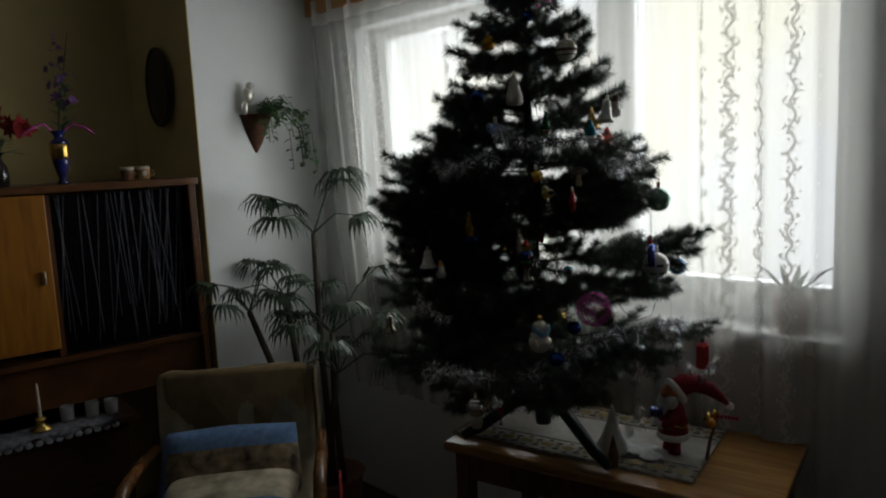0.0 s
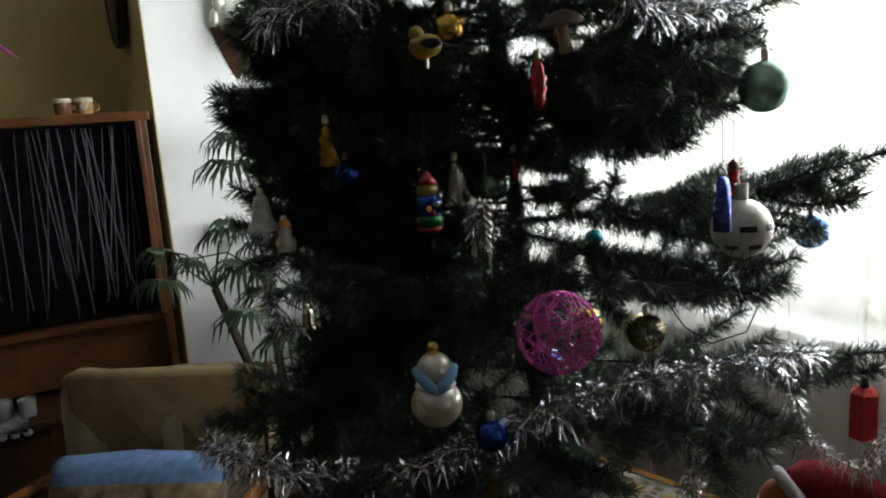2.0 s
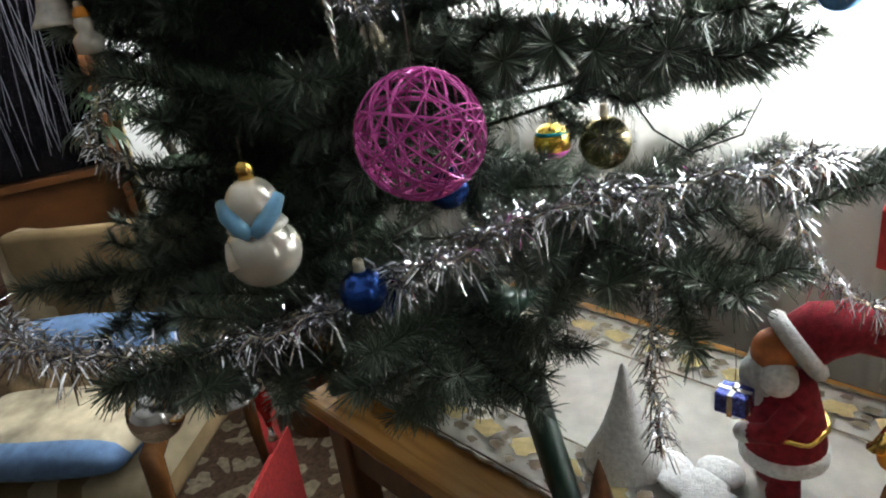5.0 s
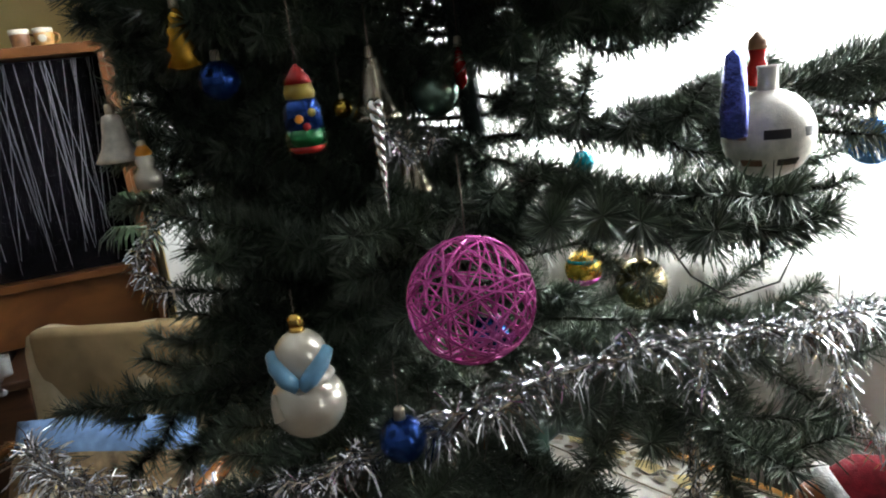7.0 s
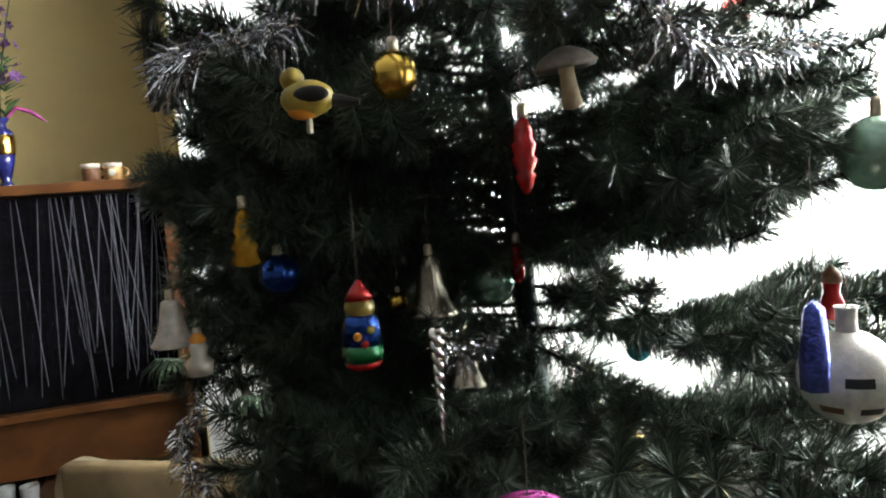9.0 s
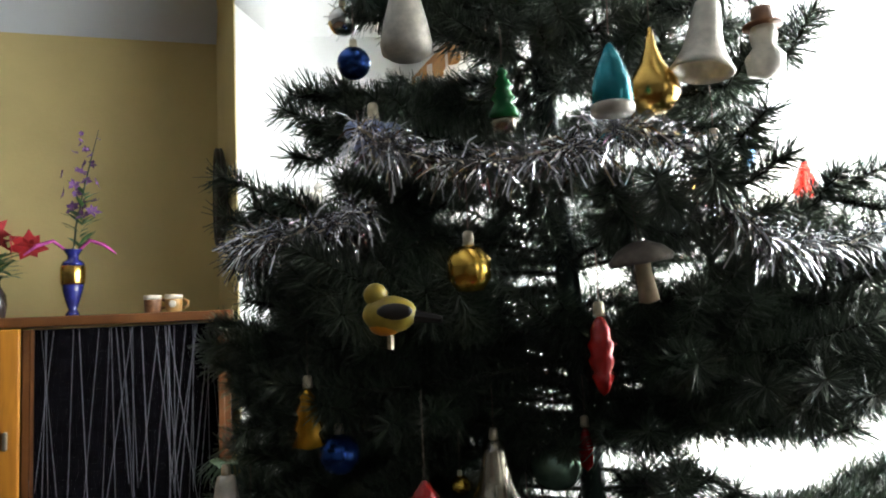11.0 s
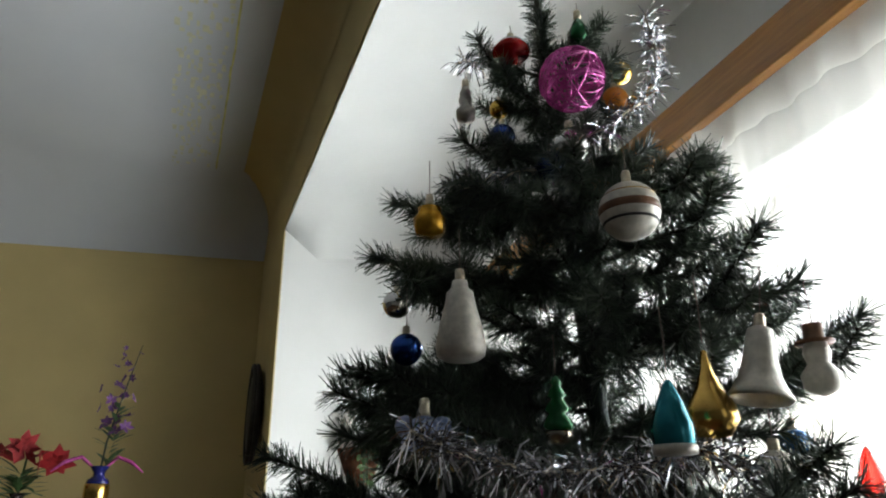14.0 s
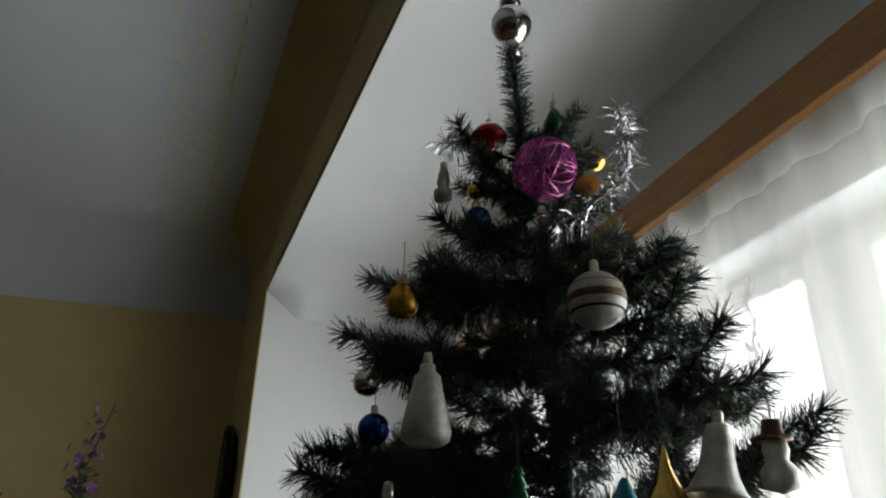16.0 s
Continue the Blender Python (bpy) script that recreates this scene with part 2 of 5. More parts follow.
def lace_mat():
    """Sheer curtain: a thin net with vertical bands of leafy, waving lace."""
    m = bpy.data.materials.new("lace_curtain")
    m.use_nodes = True
    n, l = m.node_tree.nodes, m.node_tree.links
    n.remove(n["Principled BSDF"])
    tc, sep = n.new("ShaderNodeTexCoord"), n.new("ShaderNodeSeparateXYZ")
    l.new(tc.outputs["UV"], sep.inputs[0])

    def math_node(op, a, b=None, c=None):
        k = n.new("ShaderNodeMath")
        k.operation = op
        for q, v in enumerate((a, b, c)):
            if v is None:
                continue
            if isinstance(v, (int, float)):
                k.inputs[q].default_value = v
            else:
                l.new(v, k.inputs[q])
        return k.outputs[0]
    u, v = sep.outputs[0], sep.outputs[1]
    sway = math_node("MULTIPLY", math_node("SINE", math_node("MULTIPLY", v, 95.0)), 0.009)
    d = math_node("ABSOLUTE", math_node("SUBTRACT", math_node("PINGPONG", math_node("ADD", u, sway), 0.055), 0.0))
    stem = math_node("LESS_THAN", d, 0.005)
    wn = n.new("ShaderNodeTexNoise")
    wn.inputs["Scale"].default_value, wn.inputs["Detail"].default_value = 75, 3
    l.new(tc.outputs["UV"], wn.inputs["Vector"])
    band = math_node("LESS_THAN", d, 0.022)
    leafs = math_node("MULTIPLY", math_node("GREATER_THAN", wn.outputs[0], 0.54), band)
    groups = math_node("LESS_THAN", math_node("PINGPONG", math_node("ADD", u, 0.01), 0.44), 0.21)
    below = math_node("GREATER_THAN", v, 0.24)
    lace = math_node("MULTIPLY", math_node("MULTIPLY", math_node("MINIMUM", math_node("ADD", stem, leafs), 1.0), groups), below)
    heading = math_node("LESS_THAN", v, 0.11)
    net = math_node("MULTIPLY_ADD", lace, 0.42, math_node("MULTIPLY_ADD", heading, 0.35, 0.42))
    tr, df, tl, ms, mx = (n.new("ShaderNodeBsdfTransparent"), n.new("ShaderNodeBsdfDiffuse"), n.new("ShaderNodeBsdfTranslucent"),
                          n.new("ShaderNodeMixShader"), n.new("ShaderNodeMixShader"))
    df.inputs[0].default_value = (0.84, 0.83, 0.80, 1)
    thick = n.new("ShaderNodeMix")
    thick.data_type = "RGBA"
    thick.inputs[6].default_value, thick.inputs[7].default_value = (0.84, 0.81, 0.74, 1), (0.34, 0.32, 0.28, 1)
    l.new(lace, thick.inputs[0])
    l.new(thick.outputs[2], tl.inputs[0])
    ms.inputs[0].default_value = 0.5
    l.new(df.outputs[0], ms.inputs[1])
    l.new(tl.outputs[0], ms.inputs[2])
    l.new(net, mx.inputs[0])
    l.new(tr.outputs[0], mx.inputs[1])
    l.new(ms.outputs[0], mx.inputs[2])
    l.new(mx.outputs[0], n["Material Output"].inputs[0])
    return m


LACE = lace_mat()


# ---- mesh helpers ----
def finish(bm, name, material, smooth=False):
    me = bpy.data.meshes.new(name)
    bm.normal_update()
    if smooth:
        for f in bm.faces:
            f.smooth = True
    bm.to_mesh(me)
    bm.free()
    for m in (material if isinstance(material, (list, tuple)) else [material]):
        me.materials.append(m)
    return me


def part(name, bm, material, parent=None, label="", smooth=False, at=None):
    me = bm if isinstance(bm, bpy.types.Mesh) else finish(bm, name, material, smooth)
    ob = new(name, me)
    if at is not None:
        ob.matrix_basis = at
    if parent is not None:
        ob.parent = parent
    if label:
        ob["label"] = label
    return ob


def thing(name, label, category, at, group="", kind=""):
    ob = new(name)
    ob.matrix_basis = at if isinstance(at, Matrix) else Matrix.Translation(at)
    return tagged(ob, label, category, group, kind)


def box(sx, sy, sz, bevel=0.0, at=(0, 0, 0), bm=None):
    """A box with its base centre at 'at'."""
    b = bm or bmesh.new()
    r = bmesh.ops.create_cube(b, size=1, matrix=Matrix.Translation(Vector(at) + Vector((0, 0, sz / 2))) @ Matrix.Diagonal((sx, sy, sz, 1)))
    if bevel:
        es = list({e for v in r["verts"] for e in v.link_edges})
        bmesh.ops.bevel(b, geom=es, offset=bevel, segments=2, affect="EDGES", profile=0.5)
    return b


def lathe(profile, seg=28, bm=None, mi=0, at=(0, 0, 0), wob=0.0):
    """A turned body from (radius, height) pairs."""
    b = bm or bmesh.new()
    rings = []
    for k, (r, z) in enumerate(profile):
        ring = []
        for i in range(seg):
            a = 2 * math.pi * i / seg
            q = r * (1 + wob * math.sin(5 * a + k))
            ring.append(b.verts.new((at[0] + q * math.cos(a), at[1] + q * math.sin(a), at[2] + z)))
        rings.append(ring)
    for p, q in zip(rings, rings[1:]):
        for i in range(seg):
            f = b.faces.new((p[i], p[(i + 1) % seg], q[(i + 1) % seg], q[i]))
            f.material_index = mi
    for ring, flip in ((rings[0], True), (rings[-1], False)):
        if profile[0 if flip else -1][0] > 1e-4:
            f = b.faces.new(ring[::-1] if flip else ring)
            f.material_index = mi
    return b


def tube(points, radius, seg=8, bm=None, mi=0, closed=False):
    """A round rod along points; radius may be one number or one per point."""
    b = bm or bmesh.new()
    pts = [Vector(p) for p in points]
    n = len(pts)
    rs = radius if isinstance(radius, (list, tuple)) else [radius] * n
    rings, side = [], None
    for i, p in enumerate(pts):
        d = (pts[(i + 1) % n if closed else min(i + 1, n - 1)] - pts[(i - 1) % n if closed else max(i - 1, 0)]).normalized()
        side = (side - d * side.dot(d)).normalized() if side is not None and (side - d * side.dot(d)).length > 1e-5 else d.orthogonal().normalized()
        up = d.cross(side)
        rings.append([b.verts.new(p + rs[i] * (math.cos(2 * math.pi * k / seg) * side + math.sin(2 * math.pi * k / seg) * up)) for k in range(seg)])
    pairs = list(zip(rings, rings[1:])) + ([(rings[-1], rings[0])] if closed else [])
    for p, q in pairs:
        for k in range(seg):
            b.faces.new((p[k], p[(k + 1) % seg], q[(k + 1) % seg], q[k])).material_index = mi
    if not closed:
        b.faces.new(rings[0][::-1]).material_index = mi
        b.faces.new(rings[-1]).material_index = mi
    return b


def ball(r, bm=None, mi=0, at=(0, 0, 0), sq=(1, 1, 1), seg=24):
    b = bm or bmesh.new()
    v = bmesh.ops.create_uvsphere(b, u_segments=seg, v_segments=seg * 2 // 3, radius=r, matrix=Matrix.Translation(at) @ Matrix.Diagonal((*sq, 1)))
    for f in {f for x in v["verts"] for f in x.link_faces}:
        f.material_index = mi
    return b


def prism(foot, z0, z1, bm=None):
    """An upright block on a plan of (x, y) corners, counter-clockwise."""
    b = bm or bmesh.new()
    lo = [b.verts.new((x, y, z0)) for x, y in foot]
    hi = [b.verts.new((x, y, z1)) for x, y in foot]
    b.faces.new(lo[::-1])
    b.faces.new(hi)
    for i in range(len(foot)):
        j = (i + 1) % len(foot)
        b.faces.new((lo[i], lo[j], hi[j], hi[i]))
    return b


def structure(name, bm, material, label, category, smooth=False):
    return tagged(part(name, bm, material, smooth=smooth), label, category, kind="structure")


def tris_mesh(name, verts, material, per=3):
    """Loose needles or strips: verts in runs of 'per' corners."""
    v = np.asarray(verts, dtype=np.float32).reshape(-1, 3)
    me = bpy.data.meshes.new(name)
    nf = len(v) // per
    me.vertices.add(len(v))
    me.vertices.foreach_set("co", v.ravel())
    me.loops.add(len(v))
    me.loops.foreach_set("vertex_index", np.arange(len(v), dtype=np.int32))
    me.polygons.add(nf)
    me.polygons.foreach_set("loop_start", np.arange(0, len(v), per, dtype=np.int32))
    me.update(calc_edges=True)
    for m in (material if isinstance(material, (list, tuple)) else [material]):
        me.materials.append(m)
    return me


# ---- plan: the alcove before the window stands a few degrees askew to the cabinet wall ----
SKEW = 0.10
XE, YE = -2.78, 1.155          # free corner of the white wall beside the cabinet
XY = -3.37                     # yellow wall behind the cabinet
XR, YB = 2.6, -3.6             # wall beyond the table, wall behind the walk
Z_LINTEL, Z_CEIL = 2.466, 2.78


def y_win(x):
    return 1.80 + SKEW * (x + 2.95)


def y_open(x):
    return YE + .116 * (x - XE)


# floor, carpet
structure("floor", prism([(XY - .2, YB - .2), (XR + .2, YB - .2), (XR + .2, 2.5), (XY - .2, 2.5)], -0.12, 0.0), CARPET, "brown patterned carpet covering the whole floor", "floor")
rng = np.random.default_rng(3)
bm = bmesh.new()
for gx in np.arange(-2.9, -0.2, 0.12):
    for gy in np.arange(0.0, 1.75, 0.12):
        for k in range(3):
            a, cx, cy = rng.uniform(0, 6.28), gx + rng.normal(0, .025), gy + rng.normal(0, .025)
            L, W = rng.uniform(.025, .05), rng.uniform(.012, .022)
            ps = [bm.verts.new((cx + L * math.cos(t) * math.cos(a) - W * math.sin(t) * math.sin(a) * (1 + .4 * math.cos(3 * t)), cy + L * math.cos(t) * math.sin(a) + W * math.sin(t) * math.cos(a) * (1 + .4 * math.cos(3 * t)), 0.004 + .0008 * k)) for t in np.linspace(0, 6.28, 10)[:-1]]
            bm.faces.new(ps)
tagged(part("carpet_motif", bm, CARPET2), "pale leaf scrolls woven into the brown carpet", "carpet pattern", kind="stuff")

# walls
structure("wall_yellow", prism([(XY - .15, YB), (XY, YB), (XY, 1.3), (XY - .15, 1.3)], 0, 3.0), YELLOW_WALL, "matt yellow painted wall behind the cabinet", "wall")
structure("wall_niche_side", prism([(XY, y_open(XY)), (XE, YE), (XE - .012, YE + .05), (XY, y_open(XY) + .08)], 0, Z_CEIL + .1), YELLOW_WALL, "narrow yellow wall return beside the cabinet", "wall")
structure("wall_white", prism([(XE, YE + .004), (-2.955, 1.83), (-3.3, 1.83), (-3.3, YE + .09), (XE - .012, YE + .054)], 0, 3.0), WHITE_WALL, "white painted wall beside the window", "wall")
# two unseen walls close the room; their dark grey lowers the fill light
structure("wall_right", prism([(XR, YB), (XR + .15, YB), (XR + .15, 2.8), (XR, 2.8)], 0, 3.0), UNSEEN_WALL, "unseen plain side wall, dark grey to hold down bounced light", "wall")
structure("wall_back", prism([(XY, YB - .15), (XR, YB - .15), (XR, YB), (XY, YB)], 0, 3.0), UNSEEN_WALL, "unseen plain wall closing the room, dark grey to hold down bounced light", "wall")

# window wall: four blocks round one wide opening
WX0, WX1, WZ0, WZ1 = -2.62, -0.66, 1.04, 2.13
def win_block(x0, x1, z0, z1, bm=None):
    return prism([(x0, y_win(x0)), (x1, y_win(x1)), (x1, y_win(x1) + .28), (x0, y_win(x0) + .28)], z0, z1, bm)
bm = win_block(-3.3, WX0, 0, 3.0)
win_block(WX1, .62, 0, 3.0, bm)
win_block(.62, 1.68, 0, WZ0, bm)
win_block(.62, 1.68, WZ1, 3.0, bm)
win_block(1.68, XR + .1, 0, 3.0, bm)
win_block(WX0, WX1, 0, WZ0, bm)
win_block(WX0, WX1, WZ1, 3.0, bm)
structure("wall_window", bm, WHITE_WALL, "white painted outer wall round two window openings", "wall")

# alcove ceiling with its rounded junctions
def cove(name, rows, material, label):
    b = bmesh.new()
    vs = [[b.verts.new(p) for p in r] for r in rows]
    for p, q in zip(vs, vs[1:]):
        for i in range(len(p) - 1):
            b.faces.new((p[i], p[i + 1], q[i + 1], q[i]))
    return structure(name, b, material, label, "ceiling", smooth=True)
bm = bmesh.new()
rows = []
for s in np.linspace(0, 1, 25):
    w = []
    for q in np.linspace(0, 1, 25):
        x0 = XE + .001 + (-2.955 - XE) * s
        x = x0 + (XR - x0) * q ** 2
        y = y_open(x) + .002 + (y_win(x) + .01 - y_open(x)) * s
        drop = max(0, 1 - (x - x0) / .22) ** 2 * .10 * min(1, s * 6)
        w.append(bm.verts.new((x, y, Z_LINTEL + .10 * s - drop)))
    rows.append(w)
for p, q in zip(rows, rows[1:]):
    for k in range(24):
        bm.faces.new((p[k], p[k + 1], q[k + 1], q[k])[::-1])
structure("ceiling_alcove", bm, WHITE_WALL, "smooth white ceiling over the window alcove", "ceiling", smooth=True)
structure("ceiling_slab", prism([(-3.3, YE - .05), (XR + .15, y_open(XR) + .06), (XR + .15, 2.6), (-3.3, 2.3)], Z_CEIL + .13, Z_CEIL + .2), CEIL, "plain slab closing the alcove above", "ceiling")

# lintel between room and alcove
structure("lintel", prism([(XE, YE), (XR, y_open(XR)), (XR, y_open(XR) + .05), (XE, YE + .05)], Z_LINTEL + .012, Z_CEIL + .1), YELLOW_WALL, "yellow downstand beam across the alcove opening", "beam")
# room ceiling and coves
structure("ceiling", prism([(XY, YB), (XR, YB), (XR, y_open(XR)), (XY, y_open(XY))], Z_CEIL, Z_CEIL + .12), CEIL, "pale grey-white painted ceiling", "ceiling")
rows = []
for a in np.linspace(.55, math.pi / 2, 9):
    rows.append([(XY + .002 + .42 * (math.cos(.55) - math.cos(a)), y, 2.56 + .218 * (math.sin(a) - math.sin(.55)) / (1 - math.sin(.55))) for y in np.linspace(YB, 1.10, 6)])
cove("cove_left", rows, CEIL, "white rounded cove above the yellow wall")
rows = []
for a in np.linspace(0, math.pi / 2, 9):
    rows.append([(x, y_open(x) - .003 - .13 * (1 - math.cos(a)), 2.66 + .118 * math.sin(a)) for x in np.linspace(XY + .02, XR, 8)])
cove("cove_lintel", rows, YELLOW_WALL, "yellow painted rounded cove joining beam and ceiling")
# faint stencilled border on the ceiling: one thin line and a speckled band beside it
def ceiling_patch(bm, x, dist, L, W, drop):
    d = Vector((1, .116, 0)).normalized()
    q = Vector((-d.y, d.x, 0))
    c = Vector((x, y_open(x) - dist, Z_CEIL - drop))
    bm.faces.new([bm.verts.new(c + d * a * L / 2 + q * b * W / 2 * rng.uniform(.6, 1.2)) for a, b in ((-1, -1), (-1, 1), (1, 1), (1, -1))])
bm = bmesh.new()
x = -3.28
while x < 1.2:
    ceiling_patch(bm, x, .232 + rng.normal(0, .0008), .062, .0062, .0012)
    x += .06
structure("ceiling_line", bm, LINE, "thin yellow painted line on the ceiling", "ceiling line")
bm = bmesh.new()
x = -3.26
while x < 1.2:
    for k in range(7):
        if rng.uniform() < .55:
            ceiling_patch(bm, x + rng.normal(0, .01), .255 + .020 * k + rng.normal(0, .006), rng.uniform(.010, .034), rng.uniform(.006, .016), .0012 + .0002 * k)
    x += .030
structure("ceiling_border", bm, SPECKLE, "pale yellow stencilled border on the ceiling", "ceiling border")

# window frame, sill
win = tagged(thing("window_1", "white painted wooden window behind lace curtains", "window", (0, 0, 0)), kind="structure")
bm = bmesh.new()
rot = math.atan(SKEW)
def win_bar(name, x0, x1, z0, z1, d0=.10, d1=.16):
    b = prism([(x0, y_win(x0) + d0), (x1, y_win(x1) + d0), (x1, y_win(x1) + d1), (x0, y_win(x0) + d1)], z0, z1)
    bmesh.ops.bevel(b, geom=b.edges[:], offset=.006, segments=1, affect="EDGES")
    return part(name, b, FRAME_WHITE, win)
for a, b_ in ((WX0, WX0 + .07), (WX1 - .07, WX1), (-1.47, -1.33)):
    win_bar("window_frame", a, b_, WZ0 + .002, WZ1 - .002)
for a, b_ in ((WX0 + .07, -1.47), (-1.33, WX1 - .07)):
    win_bar("window_frame", a, b_, WZ0 + .002, WZ0 + .12)
    win_bar("window_frame", a, b_, WZ1 - .05, WZ1 - .002)
    p = part("pane", prism([(a, y_win(a) + .125), (b_, y_win(b_) + .125), (b_, y_win(b_) + .13), (a, y_win(a) + .13)], WZ0 + .12, WZ1 - .05), PANE, win)
    p.visible_shadow = False
b = prism([(WX0 - .03, y_win(WX0) - .035), (WX1 + .05, y_win(WX1) - .035), (WX1 + .05, y_win(WX1) + .10), (WX0 - .03, y_win(WX0) + .10)], WZ0 - .035, WZ0 + .004)
part("window_sill", b, FRAME_WHITE, win)

# bright distance outside
def outside_mat():
    m = bpy.data.materials.new("bright_outdoors")
    m.use_nodes = True
    n, l = m.node_tree.nodes, m.node_tree.links
    n.remove(n["Principled BSDF"])
    e, no, rp, tc = n.new("ShaderNodeEmission"), n.new("ShaderNodeTexNoise"), n.new("ShaderNodeValToRGB"), n.new("ShaderNodeTexCoord")
    no.inputs["Scale"].default_value = 0.5
    rp.color_ramp.elements[0].color, rp.color_ramp.elements[1].color = (1.0, 0.98, 0.80, 1), (0.93, 0.97, 1.0, 1)
    rp.color_ramp.elements[0].position, rp.color_ramp.elements[1].position = 0.35, 0.6
    l.new(tc.outputs["Object"], no.inputs["Vector"])
    l.new(no.outputs[0], rp.inputs[0])
    l.new(rp.outputs[0], e.inputs[0])
    e.inputs[1].default_value = 8.0
    l.new(e.outputs[0], n["Material Output"].inputs[0])
    return m
structure("backdrop", box(16, .05, 9, at=(-2, 7.5, -3)), outside_mat(), "overexposed bright garden and sky outside the window", "backdrop")

# pelmet and curtains
pel = thing("curtain_pelmet", "brown varnished wooden curtain pelmet board below the ceiling", "pelmet", pose(-1.25, 1.884, 2.220, 0, 0, 4.6))
part("board", box(3.3, .022, .080, .003), PELMET, pel)
for xx in (-1.63, 0, 1.63):
    part("bracket", box(.02, .07, .03, .002, at=(xx, .046, .03)), PELMET, pel)
part("rail", tube([(-1.62, .045, .045), (1.62, .045, .045)], .008), FRAME_WHITE, pel)

def curtain(name, x0, x1, z0, z1, folds, amp, seed, label, pull=0.0, shift=0.0):
    r = np.random.default_rng(seed)
    nx, nz = int((x1 - x0) * 130), 26
    ph = r.uniform(0, 6.28, 4)
    me = bpy.data.meshes.new(name)
    vs, fs, uv = [], [], []
    for i in range(nz + 1):
        v = i / nz
        z = z1 + (z0 - z1) * v
        for j in range(nx + 1):
            u = j / nx
            x = x0 + (x1 - x0) * u
            x += pull * v * (1 - u) ** 2
            y = y_win(x) - .062 + amp * (math.sin(u * folds * 6.28 + ph[0] + .5 * math.sin(v * 3 + ph[1])) * (.55 + .45 * math.sin(u * 7 + ph[2])) + .3 * math.sin(u * folds * 15.1 + ph[3])) * (.7 + .3 * v)
            vs.append((x, y, z))
            uv.append((u * (x1 - x0) * 1.35 + shift, v * (z1 - z0)))
    for i in range(nz):
        for j in range(nx):
            a = i * (nx + 1) + j
            fs.append((a, a + nx + 1, a + nx + 2, a + 1))
    me.from_pydata(vs, [], fs)
    lay = me.uv_layers.new(name="UVMap")
    idx = np.zeros(len(me.loops), dtype=np.int32)
    me.loops.foreach_get("vertex_index", idx)
    lay.data.foreach_set("uv", np.array(uv, dtype=np.float32)[idx].ravel())
    me.materials.append(LACE)
    for p in me.polygons:
        p.use_smooth = True
    return tagged(new(name, me), label, "curtain")
curtain("lace_curtain", -2.86, -1.46, 0.55, 2.277, 11, .020, 1, "sheer white lace curtain gathered at the wall end", pull=.20, shift=.40)
curtain("lace_curtain", -1.50, 0.35, 0.45, 2.277, 12, .022, 2, "sheer white lace curtain with waving vertical bands")

# radiator below the window
rad = thing("radiator", "dark brown ribbed radiator below the window sill", "radiator", pose(-0.12, y_win(-.12) - .03, 0.0, 0, 0, math.degrees(rot)))
for k in range(14):
    part("rib", box(.038, .05, .86, .012, at=((k - 6.5) * .045, 0, 0)), IRON, rad)

# ---- cabinet with glazed bay, standing in the niche ----
CX = -2.78
cab = thing("wall_cabinet", "tall brown wall cabinet with an orange door and a glazed bay", "cabinet", (CX, 0, 0))
part("top", box(.56, 3.24, .028, .004, at=(-.27, -.48, 1.497)), CAB_WOOD, cab)
part("side", box(.52, .022, 1.50, .002, at=(-.265, 1.119, 0)), CAB_WOOD, cab)
part("back_panel", box(.02, 3.2, .80, at=(-.53, -.48, .69)), CAB_WOOD, cab)
part("shelf", box(.50, 3.2, .022, .002, at=(-.27, -.48, .865)), CAB_WOOD, cab)
part("side", box(.50, .020, .60, at=(-.27, .59, .89)), CAB_WOOD, cab)
part("lower_panel", box(.018, 3.2, .175, at=(-.07, -.48, .69)), CAB_WOOD, cab)
for y0, y1 in ((.155, .580), (-.275, .150), (-.705, -.280), (-1.135, -.710)):
    d = part("door", box(.02, y1 - y0, .565, .004, at=(.004, (y0 + y1) / 2, .928)), CAB_DOOR, cab, "plain orange veneered door")
    part("handle", box(.012, .012, .05, .004, at=(.02, y1 - .03, 1.17)), CAP, d)
# glazed bay: dark cloth hung with silver threads behind sliding glass
part("curtain_cloth", box(.006, .508, .60, at=(-.055, .855, .89)), DARK_TEXTILE, cab, "dark cloth behind the glass")
r = np.random.default_rng(5)
v = []
for k in range(33):
    ya, yb = r.uniform(.61, 1.10), 0
    yb = ya + r.normal(0, .042)
    ya, yb = min(max(ya, .606), 1.104), min(max(yb, .606), 1.104)
    w = r.uniform(.0004, .0008)
    zt, zb = 1.488, r.uniform(.90, 1.05)
    x = -.047 + r.uniform(0, .006)
    v += [(x, ya - w, zt), (x, ya + w, zt), (x, yb + w, zb), (x, yb - w, zb)]
part("silver_threads", tris_mesh("silver_threads", v, CURTAIN_STRIP, 4), None, cab)["kind"] = "stuff"
part("glass_pane", box(.005, .27, .60, at=(-.012, .735, .892)), PANE, cab).visible_shadow = False
part("glass_pane", box(.005, .27, .60, at=(-.022, .975, .892)), PANE, cab).visible_shadow = False
part("frame", box(.02, .016, .61, .002, at=(.0, 1.104, .888)), CAB_WOOD, cab)
part("knob", ball(.006, at=(.012, 1.10, .70), seg=10), CAP, cab, smooth=True)

